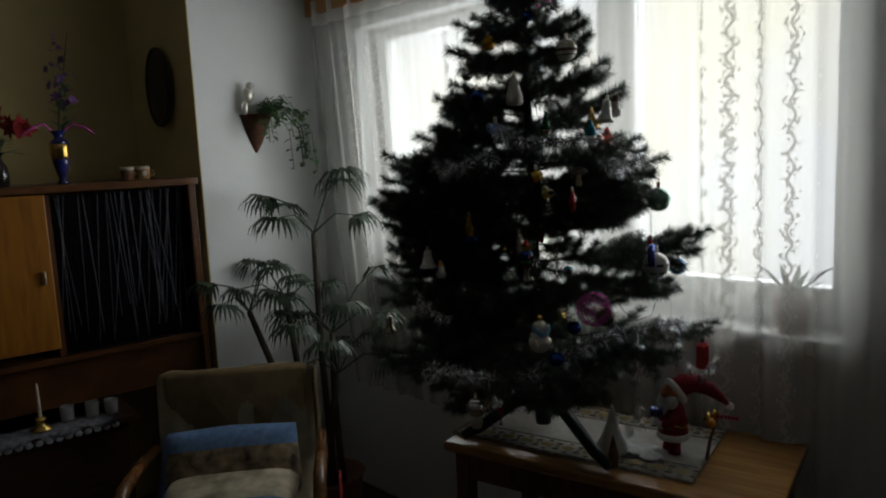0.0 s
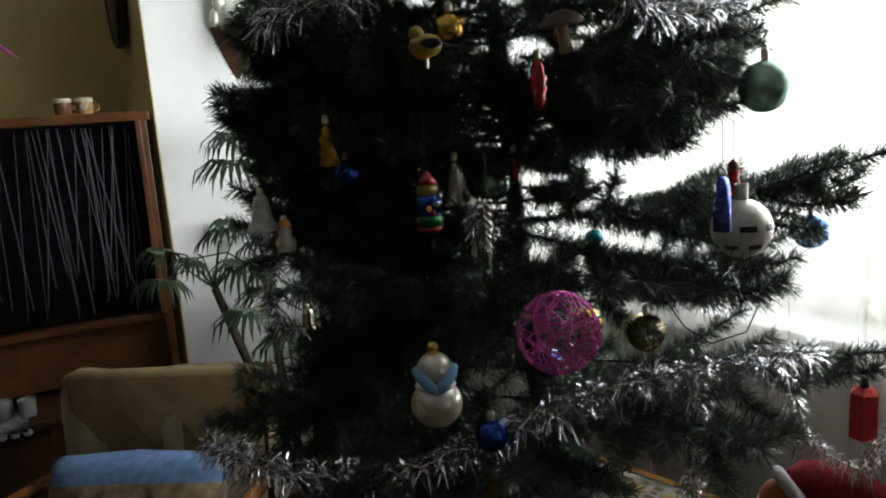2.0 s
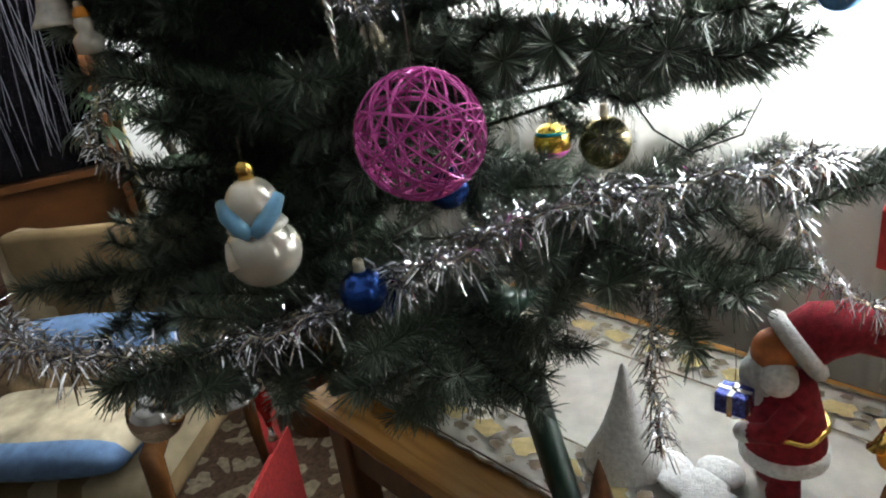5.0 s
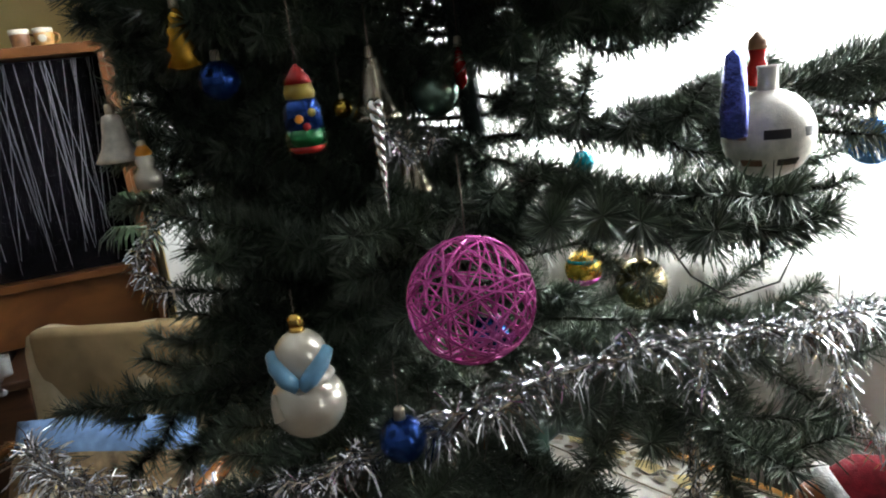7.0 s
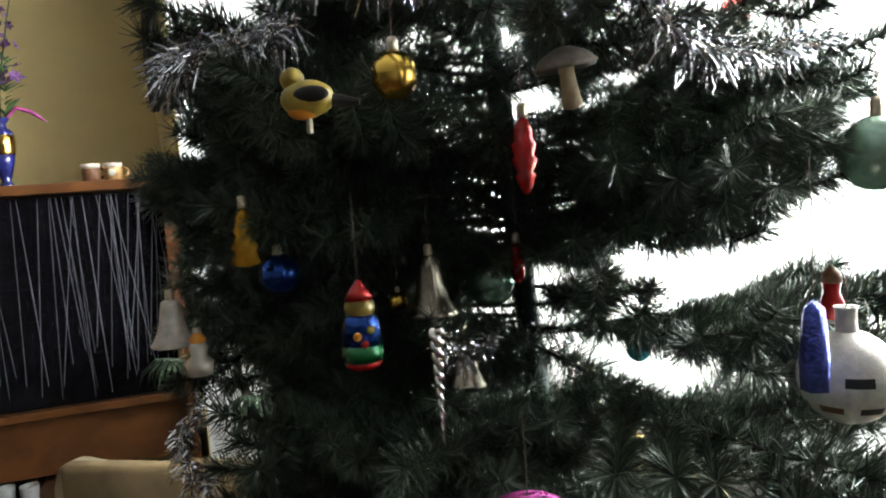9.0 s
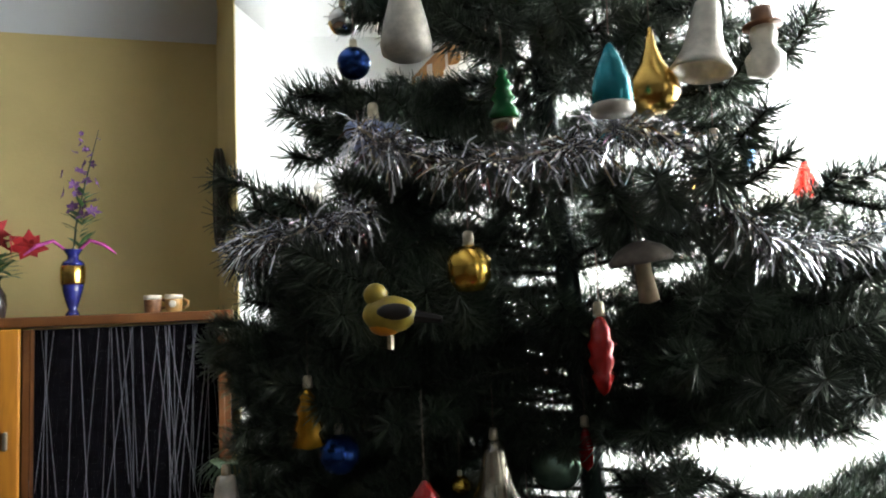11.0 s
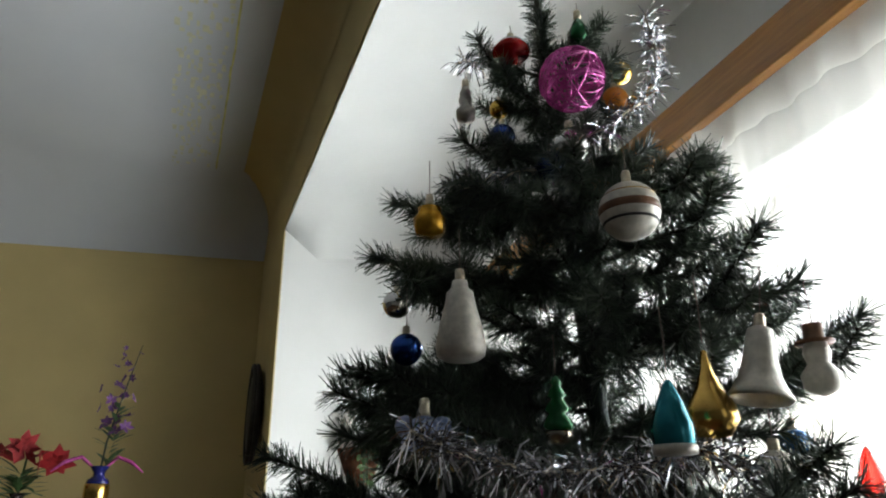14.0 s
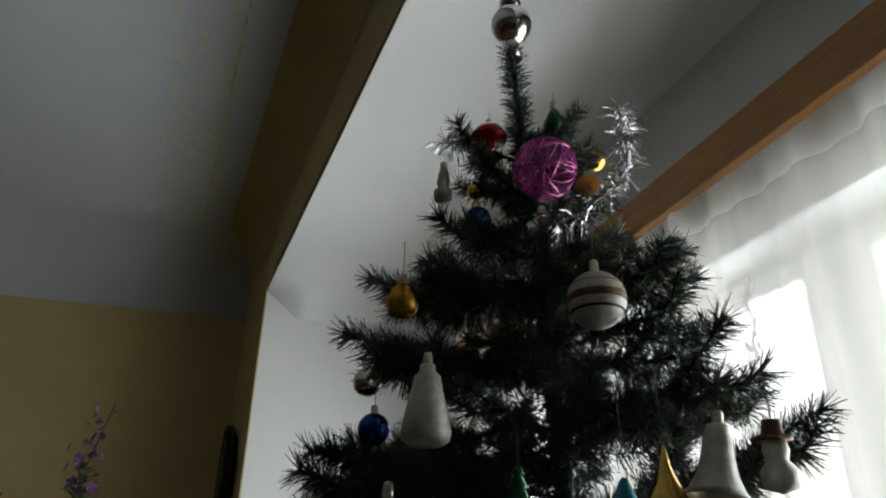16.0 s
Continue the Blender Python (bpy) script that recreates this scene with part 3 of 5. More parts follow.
# low chest in front of the cabinet with a lace runner
low = thing("sideboard", "dark brown low sideboard with a worn top", "sideboard", (-2.825, -.32, 0))
part("top", box(.44, 2.2, .026, .005, at=(0, 0, .644)), SIDE_WOOD, low)
part("body", box(.40, 2.14, .56, .004, at=(-.01, 0, .084)), SIDE_WOOD, low)
for yy in (-1.0, 1.0):
    for xx in (-.16, .16):
        part("leg", tube([(xx, yy, .09), (xx, yy, 0)], [.02, .014]), DARK_WOOD, low)
bm = bmesh.new()
rows_ = []
for i in range(41):
    y = -1.4 + i * .0525
    rows_.append([bm.verts.new((-2.825 + x + (.006 * math.sin(i * 2.1) if abs(x) > .15 else 0), y, z)) for x, z in ((-.2, .6735), (-.05, .6735), (.1, .6735), (.219, .674), (.2225, .672), (.2235, .655))])
for p, q in zip(rows_, rows_[1:]):
    for i in range(5):
        bm.faces.new((p[i], p[i + 1], q[i + 1], q[i]))
bmesh.ops.solidify(bm, geom=bm.faces[:], thickness=.0015)
lr = tagged(part("lace_runner", bm, GREY_LACE, smooth=True), "pale lace runner hanging over the sideboard edge", "table runner")
bm = bmesh.new()
for i in range(68):
    y = -1.38 + i * .031
    ball(.011, bm, at=(-2.602, y, .650), sq=(.25, 1.2, 1), seg=8)
part("scalloped_edge", bm, GREY_LACE, lr, "scalloped lace edging", smooth=True)
cs = thing("candle_holder", "small brass candle holder with a spiral candle", "candle holder", (-2.665, .470, .676))
part("base", lathe([(.035, 0), (.038, .006), (.018, .014), (.012, .03), (.020, .04), (.016, .046)], 16), GILT, cs, smooth=True)
part("candle", tube([(0, 0, .04), (.002, 0, .09), (0, 0, .16), (0, 0, .17)], [.006, .0055, .0045, .001], 8), CERAMIC, cs, smooth=True)
for k, yy in enumerate((.56, .64, .70)):
    g = thing("drinking_glass", "small clear glass standing on the sideboard", "glass", (-2.70 + .02 * k, yy, .676), "glasses on the sideboard")
    part("bowl", lathe([(.02, 0), (.022, .004), (.024, .055), (.0225, .055), (.02, .006), (.001, .006)], 16), GLASS_CLEAR, g, smooth=True)

# ---- vases and cups on the cabinet ----
ZT = 1.526
def blossom(bm, at, size, petals, seed, mi=0, cup=.35):
    r = np.random.default_rng(seed)
    c = Vector(at)
    ax = Vector((r.normal(.6, .4), r.normal(0, .5), r.normal(.3, .4))).normalized()
    s = ax.orthogonal().normalized()
    t = ax.cross(s)
    for k in range(petals):
        a = 6.283 * k / petals + r.uniform(-.2, .2)
        d = (math.cos(a) * s + math.sin(a) * t)
        q = ax.cross(d)
        L, W = size * r.uniform(.8, 1.15), size * r.uniform(.22, .34)
        ps = [bm.verts.new(c + p) for p in (Vector((0, 0, 0)), d * L * .5 + q * W + ax * L * cup * .4, d * L + ax * L * cup * r.uniform(.0, 1.2), d * L * .5 - q * W + ax * L * cup * .4)]
        bm.faces.new(ps).material_index = mi

def leaf(bm, at, way, L, W, mi=0, fold=.15):
    d = Vector(way).normalized()
    q = d.cross(Vector((0, 0, 1)))
    q = q.normalized() if q.length > 1e-3 else Vector((1, 0, 0))
    u = q.cross(d)
    p = Vector(at)
    a, b1, b2, c1, c2, e = [bm.verts.new(x) for x in (p, p + d * L * .35 + q * W + u * W * fold, p + d * L * .35 - q * W + u * W * fold, p + d * L * .72 + q * W * .7 - u * L * .05, p + d * L * .72 - q * W * .7 - u * L * .05, p + d * L - u * L * .16)]
    m = bm.verts.new(p + d * L * .5 - u * W * .1)
    for f in ((a, m, b1), (a, b2, m), (b1, m, c1), (m, b2, c2), (c1, m, e), (m, c2, e)):
        bm.faces.new(f).material_index = mi

vz = thing("porcelain_vase", "cobalt blue porcelain vase with a gilt belly band", "vase", pose(-2.93, .678, ZT) @ Matrix.Scale(.87, 4))
part("body", lathe([(.020, 0), (.024, .004), (.019, .014), (.014, .022), (.020, .04), (.032, .085), (.0365, .115)], 28), COBALT, vz, smooth=True)
part("gilt_band", lathe([(.0368, .108), (.0385, .112), (.0405, .14), (.0398, .168), (.0380, .172)], 28), GILT, vz, "polished gilt band", smooth=True)
part("neck", lathe([(.0378, .172), (.034, .186), (.019, .196), (.018, .208), (.030, .226), (.031, .23), (.026, .228), (.014, .208)], 28), COBALT, vz, smooth=True)
fl = thing("flower_spray", "upright artificial spray of violet blossoms with green leaves", "artificial flowers", (-2.93, .678, ZT + .17))
stem = [(0, 0, 0), (.01, .01, .1), (.015, .03, .2), (.01, .05, .3), (.0, .07, .40)]
part("stem", tube(stem, [.003, .0028, .0024, .002, .001], 6), PALM, fl)
bm = bmesh.new()
for k in range(22):
    s = .13 + .27 * k / 22
    blossom(bm, (.012 + rng.normal(0, .02), .03 + .1 * (s - .2) + rng.normal(0, .022), s), .026 - .016 * (k / 22), 6, k)
part("blossoms", bm, VIOLET, fl)
bm = bmesh.new()
for k in range(34):
    a = rng.uniform(0, 6.28)
    s = abs(rng.normal(.05, .10))
    leaf(bm, (.01, .015 + .1 * s, .02 + s), (math.cos(a), math.sin(a), .8), rng.uniform(.03, .075), .008)
part("leaves", bm, LEAF, fl)
for sgn in (-1, 1):
    pts = [(0, sgn * .01, .02), (.02, sgn * .05, .055), (.03, sgn * .09, .04), (.03, sgn * .125, .012)]
    part("ribbon", tube(pts, [.004, .006, .006, .002], 6), MAGENTA, fl, "drooping magenta ribbon end")
rv = thing("dark_vase", "dark brown ceramic vase with a narrow neck", "vase", (-2.93, .47, ZT))
part("body", lathe([(.026, 0), (.03, .006), (.034, .04), (.030, .07), (.016, .095), (.015, .11), (.022, .125), (.018, .124), (.010, .10)], 24), DARK_CERAMIC, rv, smooth=True)
rf = thing("poinsettia_bunch", "artificial red poinsettia bunch with green leaves", "artificial flowers", (-2.93, .47, ZT + .10))
bm = bmesh.new()
for k, (dx, dy, dz) in enumerate(((.02, .05, .12), (.03, -.05, .13), (.0, -.09, .10), (.02, .0, .15), (.0, .09, .11))):
    blossom(bm, (dx, dy, dz), .055, 7, 40 + k, 0, .15)
    blossom(bm, (dx + .005, dy, dz + .006), .032, 6, 60 + k, 0, .3)
part("blossoms", bm, POINSETTIA, rf)
bm = bmesh.new()
for k in range(30):
    a = rng.uniform(0, 6.28)
    leaf(bm, (0, 0, rng.uniform(.0, .08)), (math.cos(a), math.sin(a), rng.uniform(-.1, .9)), rng.uniform(.06, .11), .012)
tube([(0, 0, 0), (.01, .01, .12)], .003, 6, bm)
part("leaves", bm, LEAF, rf)
gp = thing("green_pot_plant", "bushy green plant in a small dark pot", "house plant", (-2.95, .20, ZT))
part("pot", lathe([(.03, 0), (.038, .06), (.035, .06), (.03, .05)], 20), DARK_CERAMIC, gp, smooth=True)
bm = bmesh.new()
for k in range(70):
    a = rng.uniform(0, 6.28)
    leaf(bm, (rng.normal(0, .03), rng.normal(0, .04), rng.uniform(.05, .14)), (math.cos(a), math.sin(a), rng.uniform(-.3, .8)), rng.uniform(.04, .10), .013)
part("leaves", bm, LEAF, gp)
for k, yy in enumerate((.27, .32)):
    g = thing("small_glass", "small clear glass on top of the cabinet", "glass", (-2.86, yy, ZT), "glasses on the cabinet")
    part("bowl", lathe([(.012, 0), (.005, .004), (.004, .025), (.018, .045), (.017, .075), (.0155, .075), (.015, .047), (.001, .03)], 16), GLASS_CLEAR, g, smooth=True)
for (yy, mA, mB, lab) in ((.905, BROWN, CERAMIC, "brown and cream ceramic cup on the cabinet"), (.965, TAN_CERAMIC, CERAMIC, "tan ceramic mug with a round cream badge")):
    g = thing("ceramic_cup", lab, "cup", (-2.90, yy, ZT))
    part("body", lathe([(.020, 0), (.024, .004), (.026, .045), (.0255, .05), (.0235, .05), (.022, .006), (.001, .005)], 22), mA, g, smooth=True)
    part("rim", lathe([(.0262, .040), (.0268, .052), (.024, .054), (.0236, .045)], 22), mB, g, smooth=True)
    part("handle", tube([(0, .025, .012), (0, .04, .018), (0, .041, .032), (0, .025, .04)], .004, 6), mA, g, smooth=True)
    if mA is TAN_CERAMIC:
        part("badge", ball(.011, at=(.0245, -.002, .025), sq=(.25, 1, 1), seg=12), mB, g, smooth=True)

# oval plaque on the wall return
ov = thing("oval_plaque", "dark oval carved wall plaque", "wall decoration", pose(-3.03, y_open(-3.03) - .022, 1.905, 0, 0, math.degrees(math.atan(SKEW))))
bm = ball(1, sq=(.110, .022, .165), seg=32)
part("plate", bm, PLASTIC, ov, smooth=True)
part("rim", tube([(.098 * math.cos(a), -.012, .157 * math.sin(a)) for a in np.linspace(0, 6.283, 40)[:-1]], .008, 8, closed=True), PLASTIC, ov, smooth=True)

# ---- hanging wall planter with ivy ----
wx, wy = -2.858, 1.435
wrot = math.degrees(math.atan2(1.83 - YE, -2.955 - XE))
pl = thing("wall_planter", "cone-shaped terracotta wall planter with a white bird", "planter", pose(wx, wy, 1.615, 0, 0, wrot - 90) @ Matrix.Scale(1.3, 4))
bm = bmesh.new()
rings = []
for z, rr in ((0, .006), (.03, .022), (.08, .042), (.125, .060)):
    rings.append([bm.verts.new((rr * math.sin(a) * 1.15, rr * math.cos(a), z)) for a in np.linspace(0, math.pi, 10)])
for p, q in zip(rings, rings[1:]):
    for i in range(9):
        bm.faces.new((p[i], p[i + 1], q[i + 1], q[i]))
bmesh.ops.solidify(bm, geom=bm.faces[:], thickness=.006)
part("cone", bm, TERRACOTTA, pl, smooth=True)
bm = ball(.020, at=(.035, -.042, .185), sq=(.8, .9, 1.3), seg=16)
ball(.013, bm, at=(.04, -.036, .215), seg=14)
ball(.014, bm, at=(.03, -.055, .145), sq=(.8, .8, 1.6), seg=14)
part("white_bird", bm, PEARL, pl, "white glazed bird ornament", smooth=True)
iv = thing("ivy_plant", "trailing green ivy spilling from the wall planter", "house plant", pose(wx, wy, 1.615, 0, 0, wrot - 90) @ Matrix.Scale(1.3, 4))
bm, bl = bmesh.new(), bmesh.new()
r = np.random.default_rng(9)
for k in range(26):
    out, side = r.uniform(.03, .10), r.uniform(-.05, .13)
    drop = r.uniform(-.05, .10) if k < 17 else r.uniform(.12, .19)
    if k >= 17:
        side = r.uniform(.09, .15)
    pts = [Vector((.03, 0, .12)), Vector((.03 + out * .5, side * .5, .12 + r.uniform(.03, .07))), Vector((.03 + out, side, .12 - drop * .3)), Vector((.03 + out * 1.05, side * 1.06, .12 - drop))]
    tube(pts, .0012, 4, bm)
    for j in range(11):
        f = (j + 1) / 11 * 2.999
        i = int(f)
        p = pts[i].lerp(pts[min(i + 1, 3)], f - i)
        a = r.uniform(0, 6.28)
        leaf(bl, p, (math.cos(a), math.sin(a), r.uniform(-.8, .5)), r.uniform(.016, .032), r.uniform(.007, .012))
part("vines", bm, PALM, iv)
part("leaves", bl, LEAF, iv)

# ---- fan palm on the floor ----
pm = thing("fan_palm", "tall potted fan palm with several slender stems", "palm", (-2.50, 1.50, 0))
part("pot", lathe([(.10, 0), (.115, .01), (.14, .22), (.15, .24), (.14, .24), (.125, .2), (.001, .19)], 28), TERRACOTTA, pm, smooth=True)
def fan(bm, base, tip, size, seed):
    """One fan leaf on its stalk: narrow pleated fingers that droop."""
    r = np.random.default_rng(seed)
    b, t = Vector(base), Vector(tip)
    d = (t - b).normalized()
    mid = b.lerp(t, .55) + Vector((0, 0, .04))
    tube([b, mid, t], [.004, .003, .0025], 5, bm)
    d = Vector((d.x, d.y, min(d.z, .25))).normalized()
    q = d.cross(Vector((0, 0, 1))).normalized()
    n, prev = 19, None
    for k in range(n):
        a = (k / (n - 1) - .5) * 3.5
        w = (math.cos(a) * d + math.sin(a) * q).normalized()
        L = size * (1 - .16 * abs(a) / 1.75) * r.uniform(.92, 1.08)
        s = w.cross(Vector((0, 0, 1))).normalized() * size * .062
        p1 = t + w * L * .52 - Vector((0, 0, L * .10 - (.006 if k % 2 else 0)))
        p2 = t + w * L * .86 - Vector((0, 0, L * r.uniform(.34, .46)))
        p3 = t + w * L * .98 - Vector((0, 0, L * r.uniform(.62, .85)))
        vs = [bm.verts.new(x) for x in (t, p1, p2 + s * .6, p2 - s * .6, p3, p1 + s, p1 - s)]
        if prev is not None:
            bm.faces.new((vs[0], prev, vs[1]))
        bm.faces.new((vs[5], vs[2], vs[3], vs[6]))
        bm.faces.new((vs[2], vs[4], vs[3]))
        prev = vs[1]
crowns = [((.03, 0, .2), (-.04, .02, 1.27), 6, .17, 1), ((-.04, -.03, .2), (-.13, -.25, .97), 6, .135, 20), ((0, -.05, .2), (-.09, -.10, 1.00), 5, .125, 40), ((.05, .03, .2), (.06, .02, .86), 7, .16, 60), ((.05, -.03, .2), (.16, -.02, .72), 6, .15, 80)]
for (b0, top, nl, size, sd) in crowns:
    b0, top = Vector(b0), Vector(top)
    m1 = b0.lerp(top, .5) + Vector((.02, -.02, .05))
    part("stem", tube([b0, b0.lerp(m1, .5), m1, m1.lerp(top, .6), top], [.017, .015, .014, .014, .012], 8), BARK, pm, smooth=True)
    bm = bmesh.new()
    for k in range(nl):
        a = 6.283 * k / nl + sd
        L = size * (1.0 + .3 * ((k * 7) % 3))
        fan(bm, top, top + Vector((math.cos(a) * L, math.sin(a) * L, L * (.95 if k % 2 else .40))), size * .82, sd + k)
    part("fan_leaves", bm, PALM, pm)

# ---- armchair with blanket and cushion ----
a0 = math.degrees(math.atan2(1.276 - .84, -2.196 + 2.452))
ch = thing("armchair", "wooden armchair with bent arms under a wool blanket", "armchair", pose(-2.155, .955, 0, 0, 0, a0 - 90))
# local: y runs along the back, x points towards the seat front
for yy in (-.26, .26):
    part("back_post", tube([(-.20, yy, 0), (-.16, yy, .30), (-.17, yy, .55), (-.21, yy, .815)], [.018, .02, .018, .015], 10), ARM_WOOD, ch, smooth=True)
    part("arm", tube([(-.16, yy * 1.12, .58), (.05, yy * 1.14, .60), (.22, yy * 1.14, .60), (.31, yy * 1.14, .555), (.31, yy * 1.13, .46), (.27, yy * 1.12, .30), (.28, yy * 1.1, .02), (.28, yy * 1.1, 0)], [.018, .02, .022, .022, .02, .018, .016, .016], 10), ARM_WOOD, ch, "bent glossy brown wooden arm", smooth=True)
part("seat", box(.50, .50, .09, .03, at=(.03, 0, .36)), BLANKET2, ch, smooth=True)
part("backrest", box(.05, .50, .45, .02, at=(-.175, 0, .40)), BLANKET2, ch, smooth=True)
bk = bmesh.new()
prof = [(.30, .30), (.30, .44), (.28, .47), (.05, .468), (-.10, .48), (-.135, .56), (-.15, .70), (-.165, .805), (-.185, .84), (-.215, .84), (-.235, .805), (-.24, .70), (-.245, .50)]
rows_ = []
r = np.random.default_rng(12)
for i in range(29):
    y = -.27 + .54 * i / 28
    e = max(0, abs(y) - .235) / .035
    rows_.append([bk.verts.new((x + .006 * math.sin(i * .9 + k), y, z - .012 * e + .005 * math.sin(i * .35 + k * .8))) for k, (x, z) in enumerate(prof)])
for i, (p, q) in enumerate(zip(rows_, rows_[1:])):
    for k in range(len(prof) - 1):
        bk.faces.new((p[k], p[k + 1], q[k + 1], q[k])).material_index = 1 if 5 < i < 20 and i % 14 > 2 else 0
bmesh.ops.solidify(bk, geom=bk.faces[:], thickness=-.010)
bko = tagged(part("wool_blanket", bk, [BLANKET, BLANKET2], smooth=True), "beige brown wool blanket draped over the armchair", "blanket")
bko.matrix_basis = ch.matrix_basis.copy()
fold = bmesh.new()
rows_ = []
for i in range(14):
    z = .838 - .36 * i / 13
    rows_.append([fold.verts.new((x + .004 * math.sin(i * .8), .272 + y + .003 * math.sin(i * .7 + k), z)) for k, (x, y) in enumerate(((-.245, 0), (-.225, .012), (-.20, .004), (-.18, .016), (-.155, .006), (-.14, .012)))])
for p, q in zip(rows_, rows_[1:]):
    for k in range(5):
        fold.faces.new((p[k], p[k + 1], q[k + 1], q[k]))
bmesh.ops.solidify(fold, geom=fold.faces[:], thickness=-.010)
part("hanging_fold", fold, BLANKET, bko, smooth=True)

def pillow(sx, sy, th, name, label, at, mats_):
    bm = bmesh.new()
    n = 16
    g = [[None] * (n + 1) for _ in range(n + 1)]
    gb = [[None] * (n + 1) for _ in range(n + 1)]
    for i in range(n + 1):
        for j in range(n + 1):
            u, v_ = i / n * 2 - 1, j / n * 2 - 1
            h = th * (max(0, (1 - u ** 4) * (1 - v_ ** 4)) ** .5) * .5
            pin = 1 - .06 * (abs(u * v_))
            g[i][j] = bm.verts.new((u * sx / 2 * pin, v_ * sy / 2 * pin, h))
            gb[i][j] = bm.verts.new((u * sx / 2 * pin, v_ * sy / 2 * pin, -h - .001))
    for i in range(n):
        for j in range(n):
            mi = 1 if (j >= n - 3 or j <= 1 or i <= 0) else 0
            bm.faces.new((g[i][j], g[i + 1][j], g[i + 1][j + 1], g[i][j + 1])).material_index = mi
            bm.faces.new((gb[i][j + 1], gb[i + 1][j + 1], gb[i + 1][j], gb[i][j])).material_index = 1
    bmesh.ops.remove_doubles(bm, verts=bm.verts[:], dist=.0012)
    ob = tagged(part(name, bm, mats_, smooth=True), label, "cushion")
    ob.matrix_basis = at
    return ob
pillow(.47, .40, .12, "cushion", "cream printed cushion with a blue border", ch.matrix_basis @ pose(.03, -.01, .500, 68, 0, 90), [CUSH_PRINT, CUSH_BLUE])
pillow(.44, .40, .10, "seat_cushion", "cream seat cushion with blue patches", ch.matrix_basis @ pose(.10, 0, .515, 0, 0, 90), [CUSH_CREAM, CUSH_BLUE])
bm = prism([(-.13, 0), (.17, 0), (.20, .012), (-.16, .012)], 0, .29)
prism([(-.12, .002), (-.04, .002), (-.05, .010), (-.11, .010)], .292, .46, bm)
tagged(part("red_cloth_bag", bm, RED_FELT, at=ch.matrix_basis @ pose(.02, .345, 0)), "flat red cloth bag standing beside the armchair", "bag")

# ---- table ----
TZ = .76
tab = thing("small_table", "narrow honey-coloured lacquered wooden table", "table", pose(-1.075, 1.645, 0, 0, 0, 17))
part("tabletop", box(.88, .46, .028, .006, at=(0, 0, TZ - .028)), TABLE_WOOD, tab, "glossy honey-coloured top")
part("apron", box(.80, .018, .08, at=(0, -.195, TZ - .108)), DARK_WOOD, tab)
part("apron", box(.80, .018, .08, at=(0, .195, TZ - .108)), DARK_WOOD, tab)
part("apron", box(.018, .37, .08, at=(-.39, 0, TZ - .108)), DARK_WOOD, tab)
part("apron", box(.018, .37, .08, at=(.39, 0, TZ - .108)), DARK_WOOD, tab)
for xx in (-.39, .39):
    for yy in (-.19, .19):
        part("leg", box(.045, .045, TZ - .03, .004, at=(xx, yy, 0)), DARK_WOOD, tab)
TM = Matrix.Translation((-1.18, 1.631, TZ + .0015)) @ pose(0, 0, 0, 0, 0, 18) @ Matrix.Diagonal((.9, .92, 1, 1))
bm = bmesh.new()
n1, n2 = 44, 22
vs = [[bm.verts.new(((i / n1 - .5) * .76, (j / n2 - .5) * .40, .002 + .0012 * math.sin(i * .9) * math.sin(j * .7))) for j in range(n2 + 1)] for i in range(n1 + 1)]
for i in range(n1):
    for j in range(n2):
        bm.faces.new((vs[i][j], vs[i + 1][j], vs[i + 1][j + 1], vs[i][j + 1]))
bmesh.ops.solidify(bm, geom=bm.faces[:], thickness=.0015)
run = tagged(part("table_runner", bm, CLOTH, smooth=True, at=TM), "off-white woven table runner with a floral lattice border", "table runner")
bm = bmesh.new()
for row in (-.15, .15):
    for k in range(11):
        cx = -.34 + k * .068
        for (dx, dy, rr, mi) in ((0, 0, .022, 1), (.034, .018, .011, 0), (.034, -.018, .011, 0), (.034, 0, .007, 0), (0, .030, .008, 0), (0, -.030, .008, 0)):
            ps = [bm.verts.new((cx + dx + rr * math.cos(t) * (1 + .25 * math.cos(5 * t + k)), row + dy + rr * .75 * math.sin(t) * (1 + .25 * math.cos(4 * t + k)), .0052 + .0006 * mi)) for t in np.linspace(0, 6.283, 14)[:-1]]
            bm.faces.new(ps).material_index = mi
    for s in (-.045, .045):
        tube([(-.37, row + s, .0052), (0, row + s, .0052), (.37, row + s, .0052)], .0012, 4, bm, 0)
part("woven_motif", bm, [MOTIF_DARK, MOTIF_GOLD], run)
bm = tube([((-.38) + .76 * k / 60, sgn * .2 + .002 * math.sin(k * 2), .003) for sgn in (-1,) for k in range(61)], .0022, 5)
tube([((-.38) + .76 * k / 60, .2 + .002 * math.sin(k * 2), .003) for k in range(61)], .0022, 5, bm)
for sx in (-.38, .38):
    tube([(sx, -.2 + .4 * k / 30, .003) for k in range(31)], .0022, 5, bm)
part("hem", bm, MOTIF_DARK, run)

# potted plant on the sill
sp = thing("sill_plant", "strap-leaved plant in a red pot on the window sill", "house plant", (-.80, y_win(-.80) + .03, WZ0 + .004))
part("pot", lathe([(.035, 0), (.05, .09), (.054, .10), (.046, .10), (.04, .08), (.001, .08)], 24), TERRACOTTA, sp, smooth=True)
bm = bmesh.new()
for k in range(9):
    a = k * 2.4
    leaf(bm, (0, 0, .08), (math.cos(a), math.sin(a), 1.1 + .4 * (k % 3)), .12 + .015 * (k % 4), .011)
part("leaves", bm, PALM, sp)

# ---- the artificial Christmas tree ----
BASE, TOP = Vector((-1.29, 1.565, TZ + .003)), Vector((-1.18, 1.410, 2.19))
def axis(z):
    return BASE.lerp(TOP, (z - BASE.z) / (TOP.z - BASE.z))


